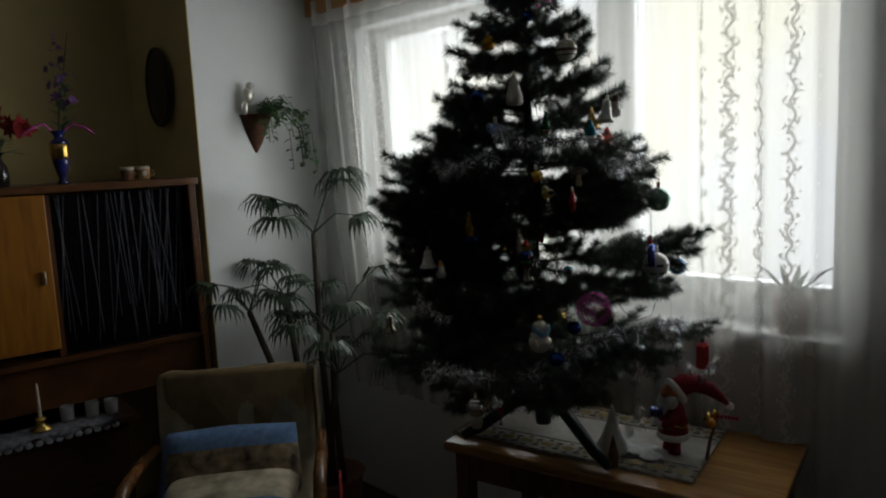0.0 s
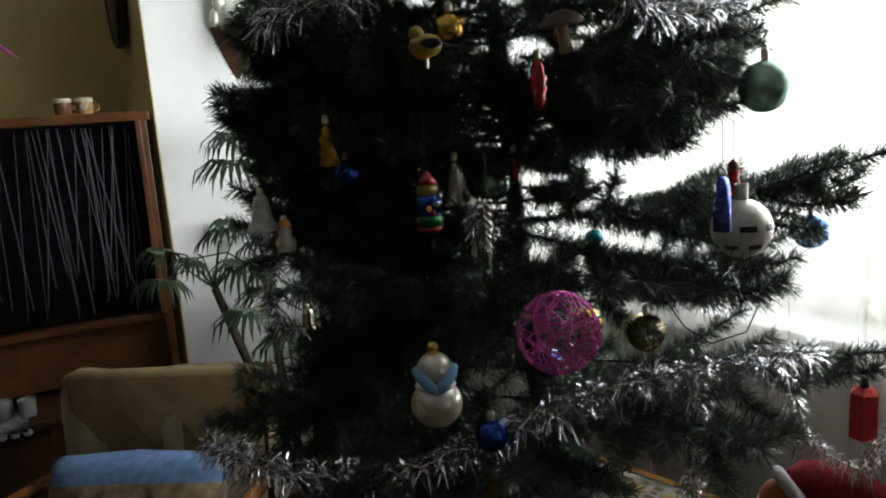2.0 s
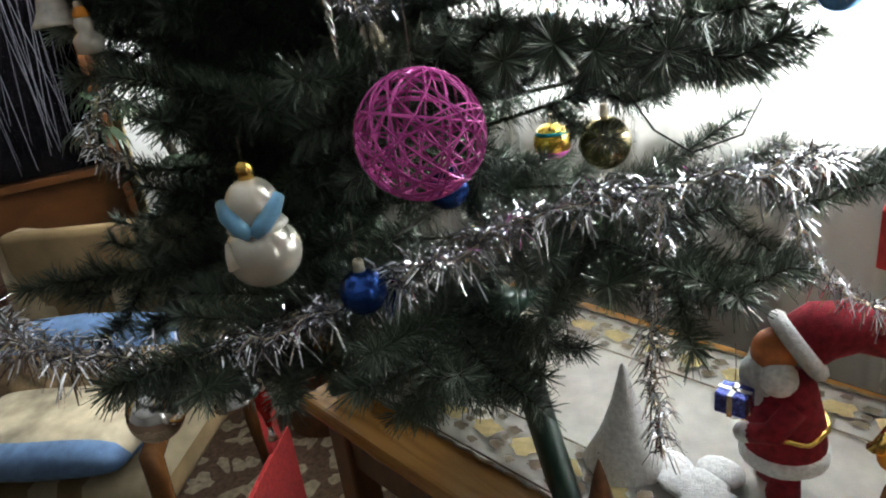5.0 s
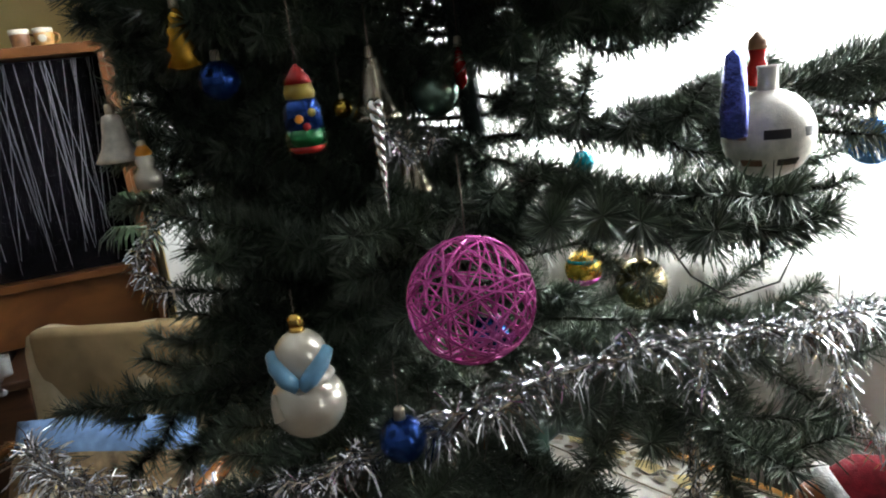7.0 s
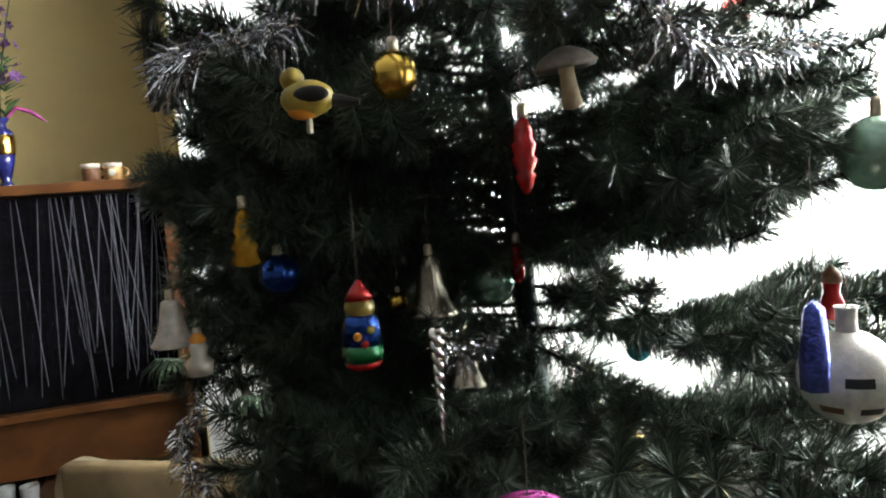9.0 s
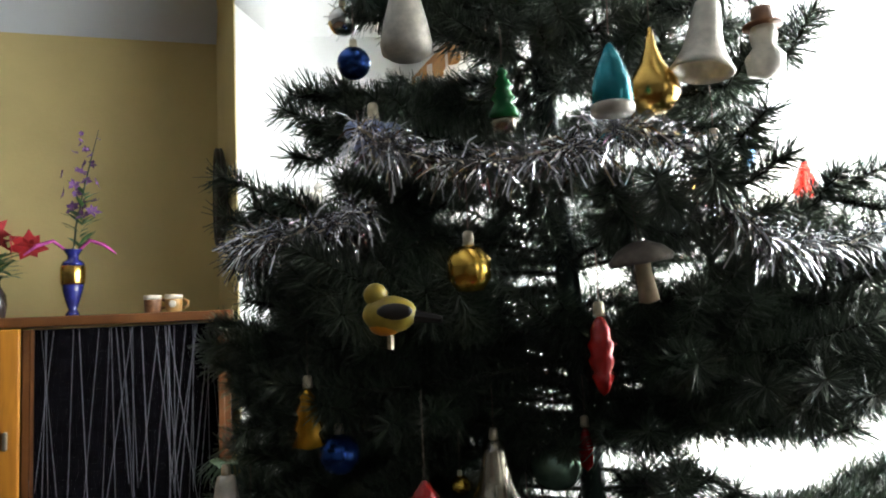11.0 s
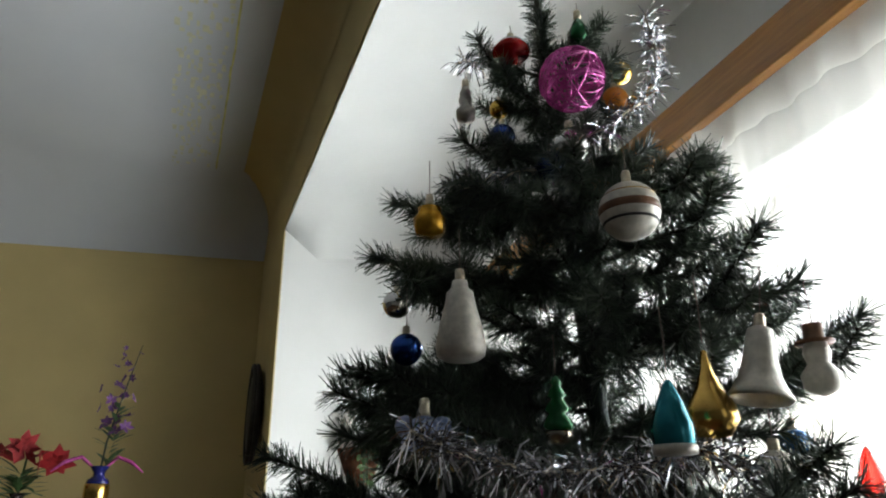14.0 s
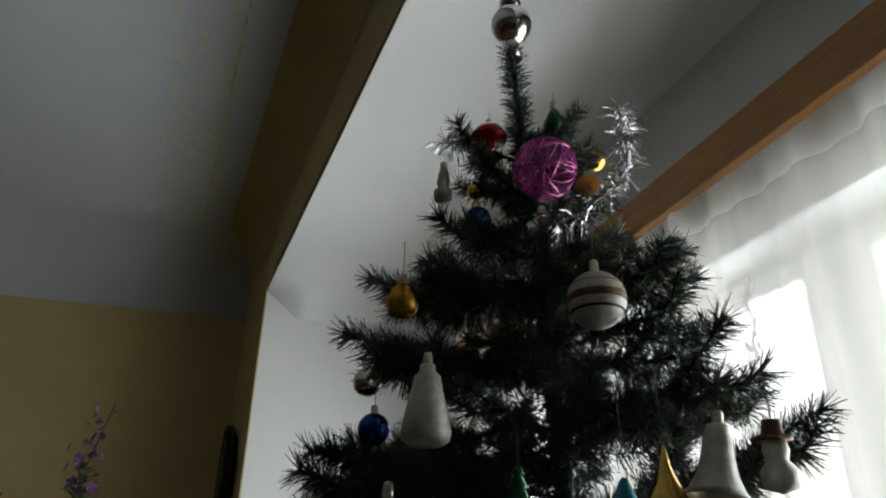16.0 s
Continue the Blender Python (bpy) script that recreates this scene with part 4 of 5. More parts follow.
def needles_along(r, pts, per_m, nl, out, spread=(48, 86)):
    """Bottle-brush needles round a wire through pts."""
    pts = np.array(pts, dtype=float)
    seg = np.linalg.norm(np.diff(pts, axis=0), axis=1)
    cum = np.concatenate([[0], np.cumsum(seg)])
    n = int(cum[-1] * per_m)
    s = np.sort(r.uniform(0, cum[-1], n))
    i = np.clip(np.searchsorted(cum, s) - 1, 0, len(seg) - 1)
    f = (s - cum[i]) / seg[i]
    p = pts[i] + (pts[i + 1] - pts[i]) * f[:, None]
    d = (pts[i + 1] - pts[i]) / seg[i][:, None]
    ref = np.where(np.abs(d[:, 2:3]) > .9, np.array([[1.0, 0, 0]]), np.array([[0, 0, 1.0]]))
    a = np.cross(d, ref)
    a /= np.linalg.norm(a, axis=1)[:, None]
    b = np.cross(d, a)
    th = r.uniform(0, 2 * np.pi, n)
    # flatter above and below than to the sides
    rad = np.cos(th)[:, None] * a + np.sin(th)[:, None] * b
    ang = np.radians(r.uniform(spread[0], spread[1], n))
    end = np.clip((cum[-1] - s) / .03, 0, 1)
    ang *= .78 + .22 * end
    w = np.cos(ang)[:, None] * d + np.sin(ang)[:, None] * rad
    L = nl * r.uniform(.65, 1.12, n)
    side = np.cross(w, r.normal(size=(n, 3)))
    side /= np.linalg.norm(side, axis=1)[:, None]
    wd = r.uniform(.00048, .00085, n)[:, None]
    tip = p + w * L[:, None] + np.array([0, 0, -1]) * (L * r.uniform(0, .10, n))[:, None]
    out.append(np.stack([p - side * wd, p + side * wd, tip + side * wd * .45, tip - side * wd * .45], axis=1).reshape(-1, 3))


def branch_meshes(L, seed, twigs):
    """One branch along +x, rising a little: its wire and its needles."""
    r = np.random.default_rng(seed)
    main = [(0, 0, 0), (L * .35, 0, L * .03), (L * .7, r.normal(0, .01), L * .07), (L, r.normal(0, .02), L * .12 + .012)]
    wires, out = [main], []
    for k in range(twigs):
        s = .30 + .62 * (k + r.uniform(-.2, .2)) / max(twigs, 1)
        sg = 1 if k % 2 else -1
        p = np.array([L * s, 0, L * .09 * s])
        tl = max(.06, min(.19, (1.12 - s) * L * r.uniform(.40, .62)))
        a = r.uniform(.55, .95) * sg
        e = r.uniform(-.24, .32)
        q = p + tl * np.array([math.cos(a), math.sin(a), e])
        m = (p + q) / 2 + np.array([0, 0, -.012])
        wires.append([tuple(p), tuple(m), tuple(q)])
    for k, w in enumerate(wires):
        w2 = w if k else [w[1], w[2], w[3]]
        needles_along(r, w2, 5000, .0230, out, (44, 80))
        if not k:
            needles_along(r, w[:2], 1500, .022, out)
    bm = bmesh.new()
    for w in wires:
        tube(w, [.0026] * (len(w) - 1) + [.0012], 5, bm)
    wire = finish(bm, "branch_wire", TWIG)
    return wire, tris_mesh("needles", np.concatenate(out), NEEDLE, 4)


tree = thing("christmas_tree", "dark green artificial Christmas tree standing on the table", "christmas tree", (0, 0, 0))
part("trunk", tube([axis(z) for z in np.linspace(TZ + .03, 2.12, 9)], [.013] * 5 + [.011, .009, .007, .004], 10), TRUNK, tree, smooth=True)
TIERS = [(.93, .34, 7), (.99, .43, 9), (1.08, .47, 8), (1.17, .46, 9), (1.28, .43, 8), (1.365, .40, 9), (1.46, .36, 8), (1.545, .315, 8), (1.63, .255, 8), (1.715, .21, 8), (1.795, .175, 7), (1.87, .14, 7), (1.935, .105, 6), (1.99, .085, 5), (2.04, .07, 4)]
lib = {}
def branch_of(L):
    key = round(L / .05)
    if key not in lib:
        lib[key] = [branch_meshes(max(key * .05, .08), 100 * key + s, max(2, int(key * .05 / .042))) for s in range(3)]
    return lib[key]
# ornaments hang outside the twigs they belong to
CLEAR = [(-0.900, 1.335, 1.223), (-0.979, 1.241, 1.149), (-0.915, 1.585, 1.283), (-1.058, 1.283, 1.334), (-0.995, 1.320, 1.300), (-1.085, 1.598, 1.125), (-0.938, 1.234, 1.485), (-0.966, 1.467, 1.659),
         (-0.941, 1.380, 1.616), (-1.088, 1.290, 1.709), (-1.054, 1.432, 1.806), (-1.085, 1.404, 1.955), (-1.013, 1.824, 1.237), (-1.095, 1.838, 1.434), (-1.051, 1.353, 1.635), (-1.136, 1.271, 1.627), (-1.020, 1.404, 1.447), (-1.058, 1.323, 1.513), (-1.176, 1.376, 1.341), (-1.236, 1.461, 1.328), (-1.180, 1.216, 1.399), (-1.047, 1.457, 1.515), (-1.161, 1.281, 1.828), (-1.188, 1.748, 1.607), (-1.360, 1.706, 1.056)]
# deeper ornaments hang in hollows that open towards the room
HOLLOW = [(*p, .058) for p in CLEAR]
HOLLOW += [(p[0] + .055, p[1] - .020, p[2], .055) for p in CLEAR]
for (x, y, z, n) in ((-1.085, 1.598, 1.123, 3), (-1.350, 1.702, 1.058, 6), (-0.963, 1.720, 1.079, 2), (-1.263, 1.655, 1.223, 1), (-1.047, 1.457, 1.515, 2), (-1.166, 1.374, 2.039, 1), (-1.187, 1.516, 2.049, 1), (-1.020, 1.404, 1.447, 2)):
    way = (Vector((-.52, 1.17, 1.40)) - Vector((x, y, z))).normalized()
    for k in range(n + 1):
        HOLLOW.append((*(Vector((x, y, z)) + way * .07 * k), .048))
for (x, y, z, n) in ((-1.176, 1.376, 1.330, 4), (-1.236, 1.461, 1.328, 5), (-1.260, 1.511, 1.334, 5)):
    way = (Vector((-.52, 1.17, 1.36)) - Vector((x, y, z))).normalized()
    for k in range(n + 1):
        HOLLOW.append((*(Vector((x, y, z)) + way * .07 * k), .072))
def reach(c0, a, L, up):
    """How far a branch may grow before it enters a hollow."""
    ca, sa, tu = math.cos(a), math.sin(a), math.tan(math.radians(up + 6))
    for s_ in np.arange(.05, L + .03, .02):
        px, py, pz = c0.x + s_ * ca, c0.y + s_ * sa, c0.z + s_ * tu
        for (x, y, z, r_) in HOLLOW:
            if (px - x) ** 2 + (py - y) ** 2 + 1.4 * (pz - z) ** 2 < r_ * r_:
                return max(.08, s_ - .035)
    return L


# sides that carry few or short branches
THIN = [(1.0, 1.25, 122, 140, 0), (1.24, 1.32, 80, 135, 0), (1.50, 1.60, 10, 30, .22), (1.60, 1.70, 50, 70, .20), (.90, .95, 0, 110, 0), (.95, 1.05, 5, 75, .27), (1.26, 1.38, 140, 212, 0), (1.04, 1.30, 215, 290, .37), (1.36, 1.52, 20, 50, .24), (1.36, 1.52, 130, 185, .16), (1.40, 1.52, 340, 395, .27)]
rt = np.random.default_rng(21)
for ti, (z, rad, nb) in enumerate(TIERS):
    off = rt.uniform(0, 6.28)
    for k in range(nb):
        a = off + 6.283 * k / nb + rt.normal(0, .10)
        L = rad * rt.uniform(.88, 1.12)
        c0 = axis(z)
        az = math.degrees(a) % 360
        few = [q[4] for q in THIN if q[0] < z < q[1] and q[2] < az < q[3]]
        if few and few[0]:
            L = min(L, few[0])
        up = rt.normal(2, 8) + (-6 if z < 1.05 else 0) + (8 if z > 1.9 else 0)
        L = reach(c0, a, L, up)
        key = round(L / .05)
        wire, need = branch_of(L)[int(rt.integers(3))]
        ax = axis(z + rt.normal(0, .012) - L * .05)
        sc = L / (max(key, 2) * .05)
        m = Matrix.Translation(ax) @ pose(0, 0, 0, 0, 0, math.degrees(a)) @ pose(0, 0, 0, rt.uniform(-15, 15), -up, 0) @ Matrix.Diagonal((sc, sc, sc, 1))
        if 1.1 < z < 1.25 and 25 < az < 125 or 0 in few:
            continue
        br = part("branch", wire, None, tree)
        br.matrix_basis = m
        nd = part("needles", need, None, br)
        nd["kind"] = "stuff"
# shorter branches between the tiers, at all tilts
def set_branch(c0, a, L, up):
    L = reach(c0, a, L, up)
    wire, need = branch_of(L)[int(rt.integers(3))]
    br = part("branch", wire, None, tree)
    br.matrix_basis = Matrix.Translation(c0) @ pose(0, 0, 0, 0, 0, math.degrees(a)) @ pose(0, 0, 0, rt.uniform(-40, 40), -up, 0)
    part("needles", need, None, br)["kind"] = "stuff"


def full_radius(z):
    for (z0, r0, _), (z1, r1, _) in zip(TIERS, TIERS[1:]):
        if z0 <= z <= z1:
            return r0 + (r1 - r0) * (z - z0) / (z1 - z0)
    return TIERS[-1][1]


for (z0, z1, a0_, a1, count) in ((1.355, 1.47, 372, 448, 13), (1.26, 1.33, 372, 410, 3), (1.30, 1.46, 210, 262, 14), (1.40, 1.56, 198, 262, 7), (1.12, 1.26, 250, 330, 7), (1.15, 1.24, 205, 245, 4)):
    for k in range(count):
        z = z0 + (z1 - z0) * (k + .5) / count
        set_branch(axis(z), math.radians(rt.uniform(a0_, a1)), full_radius(z) * rt.uniform(.55, .88), rt.uniform(-16, 18))
# long branches on the far side, towards the wall
for k in range(20):
    z = 1.24 + .25 * (k + .5) / 20
    a = math.radians(224 + 38 * ((k * .618) % 1))
    if 1.27 < z < 1.37:
        a = max(a, math.radians(246))
    c0, L = axis(z), .34 + .09 * ((k * .381) % 1)
    wire, need = branch_of(L)[k % 3]
    br = part("branch", wire, None, tree)
    br.matrix_basis = Matrix.Translation(c0) @ pose(0, 0, 0, 0, 0, math.degrees(a)) @ pose(0, 0, 0, rt.uniform(-40, 40), -rt.uniform(-6, 10), 0)
    part("needles", need, None, br)["kind"] = "stuff"
# and on the window side, above the wide gap
for k in range(11):
    a = math.radians(18 + 66 * ((k * .618) % 1))
    L = .22 + .10 * ((k * .381) % 1)
    wire, need = branch_of(L)[k % 3]
    br = part("branch", wire, None, tree)
    br.matrix_basis = Matrix.Translation(axis(1.375 + .006 * k)) @ pose(0, 0, 0, 0, 0, math.degrees(a)) @ pose(0, 0, 0, rt.uniform(-30, 30), -rt.uniform(-8, 6), 0)
    part("needles", need, None, br)["kind"] = "stuff"
# denser side towards the cabinet
for k in range(20):
    z = 1.10 + .033 * k
    a = math.radians(rt.uniform(195, 285))
    if 1.25 < z < 1.38 and a < math.radians(236):
        continue
    L = (.41 - .24 * (z - 1.05)) * rt.uniform(.7, 1.0)
    wire, need = branch_of(L)[int(rt.integers(3))]
    c0 = axis(z)
    L = reach(c0, a, L, 0)
    wire, need = branch_of(L)[int(rt.integers(3))]
    br = part("branch", wire, None, tree)
    br.matrix_basis = Matrix.Translation(c0) @ pose(0, 0, 0, 0, 0, math.degrees(a)) @ pose(0, 0, 0, rt.uniform(-15, 15), -rt.normal(0, 5), 0)
    part("needles", need, None, br)["kind"] = "stuff"
# long single branches that stand out from the rest
for (tx, ty, tz, drop) in ((-1.006, 1.871, 1.327, .06), (-1.040, 1.792, 1.531, .05), (-1.235, 1.055, 1.067, .0), (-0.926, 1.868, 1.079, .03), (-1.218, 1.241, 1.806, .03), (-1.226, 1.261, 1.872, .02), (-1.097, 1.892, 1.202, .05), (-1.031, 1.755, 1.220, .10)):
    c0 = axis(tz - drop)
    d = Vector((tx, ty, tz)) - c0
    L = d.length
    key = round(L / .05)
    wire, need = branch_of(L)[int(rt.integers(3))]
    sc = L / (key * .05)
    el = math.degrees(math.asin(d.z / L))
    br = part("branch", wire, None, tree)
    br.matrix_basis = Matrix.Translation(c0) @ pose(0, 0, 0, 0, 0, math.degrees(math.atan2(d.y, d.x))) @ pose(0, 0, 0, rt.uniform(-10, 10), 7 - el, 0) @ Matrix.Diagonal((sc, sc, sc, 1))
    part("needles", need, None, br)["kind"] = "stuff"
# leader
out = []
needles_along(np.random.default_rng(2), [axis(1.92), axis(2.05), axis(2.185)], 7500, .022, out, (50, 84))
part("leader_needles", tris_mesh("leader_needles", np.concatenate(out), NEEDLE, 4), None, tree)["kind"] = "stuff"
# inner filling near the trunk
out = []
ri = np.random.default_rng(8)
for k in range(64):
    z = ri.uniform(.98, 1.98)
    c = axis(z)
    a = ri.uniform(0, 6.28)
    if 1.08 < z < 1.25 and 20 < math.degrees(a) < 130:
        continue
    if 1.27 < z < 1.38 and (130 < math.degrees(a) < 235 or 275 < math.degrees(a) < 345):
        continue
    rr = (2.15 - z) * .20
    mid = c + Vector((math.cos(a), math.sin(a), 0)) * rr * .6
    if any((mid.x - x) ** 2 + (mid.y - y) ** 2 + (mid.z - z_) ** 2 < (r_ + .03) ** 2 for (x, y, z_, r_) in HOLLOW):
        continue
    needles_along(ri, [c + Vector((math.cos(a) * .02, math.sin(a) * .02, 0)), c + Vector((math.cos(a) * rr, math.sin(a) * rr, ri.normal(0, .04)))], 2200, .03, out)
for k in range(34):
    z = 1.02 + .96 * k / 34
    if 1.26 < z < 1.38:
        continue
    c, a = axis(z), k * 2.4
    rr = .05 + .06 * (1 - (z - 1.0))
    needles_along(ri, [c, c + Vector((math.cos(a) * rr, math.sin(a) * rr, ri.normal(0, .03)))], 3200, .028, out)
part("inner_needles", tris_mesh("inner_needles", np.concatenate(out), NEEDLE, 4), None, tree)["kind"] = "stuff"
# stand with three splayed feet
st = part("stand", lathe([(.022, 0), (.024, .02), (.024, .11), (.018, .115)], 16, at=(BASE.x, BASE.y, TZ + .02)), STAND, tree, smooth=True)
for (fx, fy) in ((-.975, 1.468), (-1.385, 1.335), (-1.40, 1.74)):
    d = Vector((fx - BASE.x, fy - BASE.y, 0))
    c = Vector((BASE.x, BASE.y, 0))
    part("foot", tube([c + d * .06 + Vector((0, 0, TZ + .10)), c + d * .35 + Vector((0, 0, TZ + .095)), c + d * .8 + Vector((0, 0, TZ + .035)), c + d + Vector((0, 0, TZ + .019))], [.017, .018, .016, .012], 8), STAND, st, "dark green splayed foot", smooth=True)

GOLD_GREY = mat("tarnished_gold_glass", (0.50, 0.42, 0.24), 0.14, metal=1.0, vary=0.15, scale=70, bump=0.05)
# ---- ornaments hanging in the tree ----
def orn(name, label, category, at, string=.04, spin=0, tilt=0, cord=STRING):
    if at[2] > 1.9:
        string = min(string, .014)
    ob = thing(name, label, category, pose(*at, tilt, 0, spin), "tree ornaments")
    return ob, string, cord


def hang(o, top, parent=None):
    ob, s, cord = o
    part("cord", tube([(0, 0, top), (.001, 0, top + s * .5), (0, 0, top + s)], .00045, 4), cord, ob)


def cap(ob, z, r=.006, h=.010):
    part("cap", lathe([(r * .9, z - .001), (r * .82, z + h * .2), (r * .78, z + h * .9), (r * .6, z + h * 1.15), (.0004, z + h * 1.2)], 12), CAP, ob, "small metal cap", smooth=True)


def bauble(name, label, at, r, material, string=.04, sq=1.0, bands=()):
    o = orn(name, label, "bauble", at, string)
    part("globe", ball(r, sq=(1, 1, sq), seg=30), material, o[0], smooth=True)
    for (z0, z1, m) in bands:
        zs = np.linspace(z0, z1, 4)
        part("band", lathe([(math.sqrt(max(1e-8, 1 - z * z)) * r * 1.006, z * r * sq) for z in zs], 30), m, o[0], smooth=True)
    cap(o[0], r * sq * .98, r * .2 if r > .02 else r * .3, r * .42)
    hang(o, r * sq * 1.3)
    return o[0]


def turned(name, label, category, at, prof, material, string=.04, top=None, extra=(), spin=0, tilt=0, seg=26, wob=0.0, capped=True):
    o = orn(name, label, category, at, string, spin, tilt)
    part("body", lathe(prof, seg, wob=wob), material, o[0], smooth=True)
    for (nm, p2, m2) in extra:
        part(nm, lathe(p2, seg), m2, o[0], smooth=True)
    zt = top if top is not None else max(z for _, z in prof)
    if capped:
        cap(o[0], zt, .005, .008)
    hang(o, zt + .006)
    return o[0]


def bell_profile(h, r, t=.0016):
    outer = [(r * .22, h * .5), (r * .38, h * .46), (r * .45, h * .30), (r * .52, h * .05), (r * .66, -h * .22), (r * .88, -h * .42), (r, -h * .5)]
    return [(.001, h * .44)] + [(max(q - t, .001), z - t) for q, z in outer[1:]] + outer[::-1] + [(.001, h * .505)]


def wire_ball(at, r, seed, label):
    o = orn("string_ball", label, "bauble", at, .05)
    q = np.random.default_rng(seed)
    bm = bmesh.new()
    for k in range(34):
        n = Vector(q.normal(size=3)).normalized()
        off = q.uniform(-.5, .5) * r
        rr = math.sqrt(r * r - off * off) * q.uniform(.985, 1.01)
        s = n.orthogonal().normalized()
        t = n.cross(s)
        tube([n * off + rr * (math.cos(a) * s + math.sin(a) * t) for a in np.linspace(0, 6.283, 37)[:-1]], q.uniform(.0005, .0009), 4, bm, 0, True)
    part("thread_shell", bm, PINK, o[0], "glossy pink thread wound into an open ball")
    hang(o, r)
    return o[0]


wire_ball((-0.902, 1.335, 1.216), .0387, 3, "open ball wound from glossy pink thread")
wire_ball((-1.085, 1.404, 1.955), .031, 4, "open pink thread ball near the tree top")

# frosted ball with a band of dark windows
w = bauble("frosted_ball", "large frosted white glass ball with dark window band", (-0.915, 1.585, 1.281), .0320, FROST)
for k in range(7):
    for zz, hh in ((.003, .0065), (-.017, .005)):
        a0_, a1 = k * .898 + (.3 if zz < 0 else 0), k * .898 + .55 + (.3 if zz < 0 else 0)
        bm = bmesh.new()
        rr = .0323
        cols = []
        for a in np.linspace(a0_, a1, 6):
            cols.append([bm.verts.new((math.sqrt(rr * rr - z * z) * math.cos(a), math.sqrt(rr * rr - z * z) * math.sin(a), z)) for z in (zz - hh / 2, zz, zz + hh / 2)])
        for p, q in zip(cols, cols[1:]):
            for i in range(2):
                bm.faces.new((p[i], q[i], q[i + 1], p[i + 1]))
        part("window_patch", bm, BROWN if k % 2 else BLACK, w, smooth=True)
part("neck", lathe([(.0075, .029), (.0068, .034), (.0068, .046), (.0078, .048), (.0060, .048), (.0050, .036)], 16), FROST, w, "plain glass neck", smooth=True)
turned("red_figure", "small red and brown figure hanging behind the frosted ball", "ornament", (-0.945, 1.606, 1.332), [(.001, -.020), (.0075, -.018), (.0085, -.006), (.0055, .001), (.0070, .009), (.0045, .016), (.001, .018)], RED, .05, extra=(("hair", [(.0072, .008), (.0062, .015), (.001, .0205)], BROWN),), capped=False)
bauble("gold_ball", "tiny gold glass ball beside the bell", (-1.205, 1.352, 1.325), .0095, GOLD)
bauble("frosted_ball", "frosted white glass ball with dark painted band", (-1.054, 1.432, 1.806), .026, FROST, bands=((-.15, .12, BROWN), (-.5, -.42, BLACK), (.45, .5, GILT)))
bauble("blue_ball", "shiny mid-blue glass ball", (-1.013, 1.824, 1.237), .024, LIGHT_BLUE)
bauble("green_ball", "large pale green glass ball", (-0.999, 1.719, 1.431), .0320, GREEN)
bauble("green_ball", "dark green glass ball with red reflections", (-1.236, 1.461, 1.328), .026, GREEN)
bauble("gold_ball", "pale gold glass ball with long neck", (-1.085, 1.598, 1.123), .0254, GOLD_GREY, sq=1.05)
bauble("rainbow_ball", "small iridescent ball with gold and pink bands", (-1.350, 1.702, 1.058), .0265, GOLD, bands=((-.8, -.4, PINK), (.45, .6, TEAL)))
bauble("blue_ball", "dark blue glass ball", (-1.013, 1.394, 1.143), .017, BLUE)
bauble("blue_ball", "dark blue ribbed glass ball with gold loop", (-0.991, 1.306, 1.089), .018, BLUE)
bauble("blue_ball", "small bright blue glass ball", (-1.136, 1.621, 1.621), .018, LIGHT_BLUE)
bauble("frosted_ball", "white frosted ball beside the silver bell", (-1.048, 1.530, 1.591), .019, FROST)
bauble("silver_ball", "small silver glass ball", (-1.220, 1.261, 1.761), .014, SILVER)
bauble("blue_ball", "small cobalt glass ball", (-1.189, 1.265, 1.709), .015, BLUE)
bauble("gold_ball", "small mirror gold ball", (-1.187, 1.516, 2.049), .0135, GOLD)
bauble("gold_ball", "small mirror gold ball beside a white figure", (-1.221, 1.376, 2.001), .011, GOLD)
bauble("blue_ball", "small blue glass ball among upper twigs", (-1.184, 1.366, 1.943), .014, BLUE)
bauble("blue_ball", "blue glass ball in upper tinsel", (-1.158, 1.407, 1.898), .014, BLUE)
bauble("silver_ball", "mirror silver ball among upper twigs", (-1.136, 1.421, 1.913), .019, SILVER)
bauble("blue_ball", "glossy blue ball resting in tinsel", (-1.194, 1.328, 1.866), .015, BLUE)
bauble("orange_ball", "small orange glass ball on an upper twig", (-1.134, 1.475, 1.973), .014, ORANGE)
bauble("clear_ball", "clear silvered ball hanging low", (-1.089, 1.137, 0.992), .0235, SILVER)
bauble("blue_ball", "small cobalt ball among the lower twigs", (-1.206, 1.244, 1.363), .018, BLUE)
bauble("teal_ball", "teal glass ball in the rear twigs", (-1.263, 1.655, 1.223), .014, TEAL)
bauble("silver_ball", "small silver ball under the tree", (-1.204, 1.349, 0.969), .015, SILVER)
bauble("green_ball", "dark green ball among the outer twigs", (-1.620, 1.340, 1.325), .030, GREEN)

# foil cone, icicle, painted figure, bells
turned("foil_parcel", "twisted parcel of crinkled blue foil", "ornament", (-0.883, 1.523, 1.317), [(.001, -.030), (.008, -.028), (.0088, -.01), (.0072, .010), (.0055, .023), (.001, .027)], FOIL_BLUE, .08, wob=.10, seg=16, capped=False)
o = orn("glass_icicle", "long silvery twisted glass icicle", "ornament", (-0.996, 1.320, 1.296), .05)
bm = bmesh.new()
for s in (0, math.pi):
    tube([(.003 * math.cos(k * .8 + s) * (1 - k / 44), .003 * math.sin(k * .8 + s) * (1 - k / 44), .04 - .08 * k / 40) for k in range(41)], [.0032 * (1 - k / 48) for k in range(41)], 6, bm)
part("twist", bm, SILVER, o[0], smooth=True)
hang(o, .04)
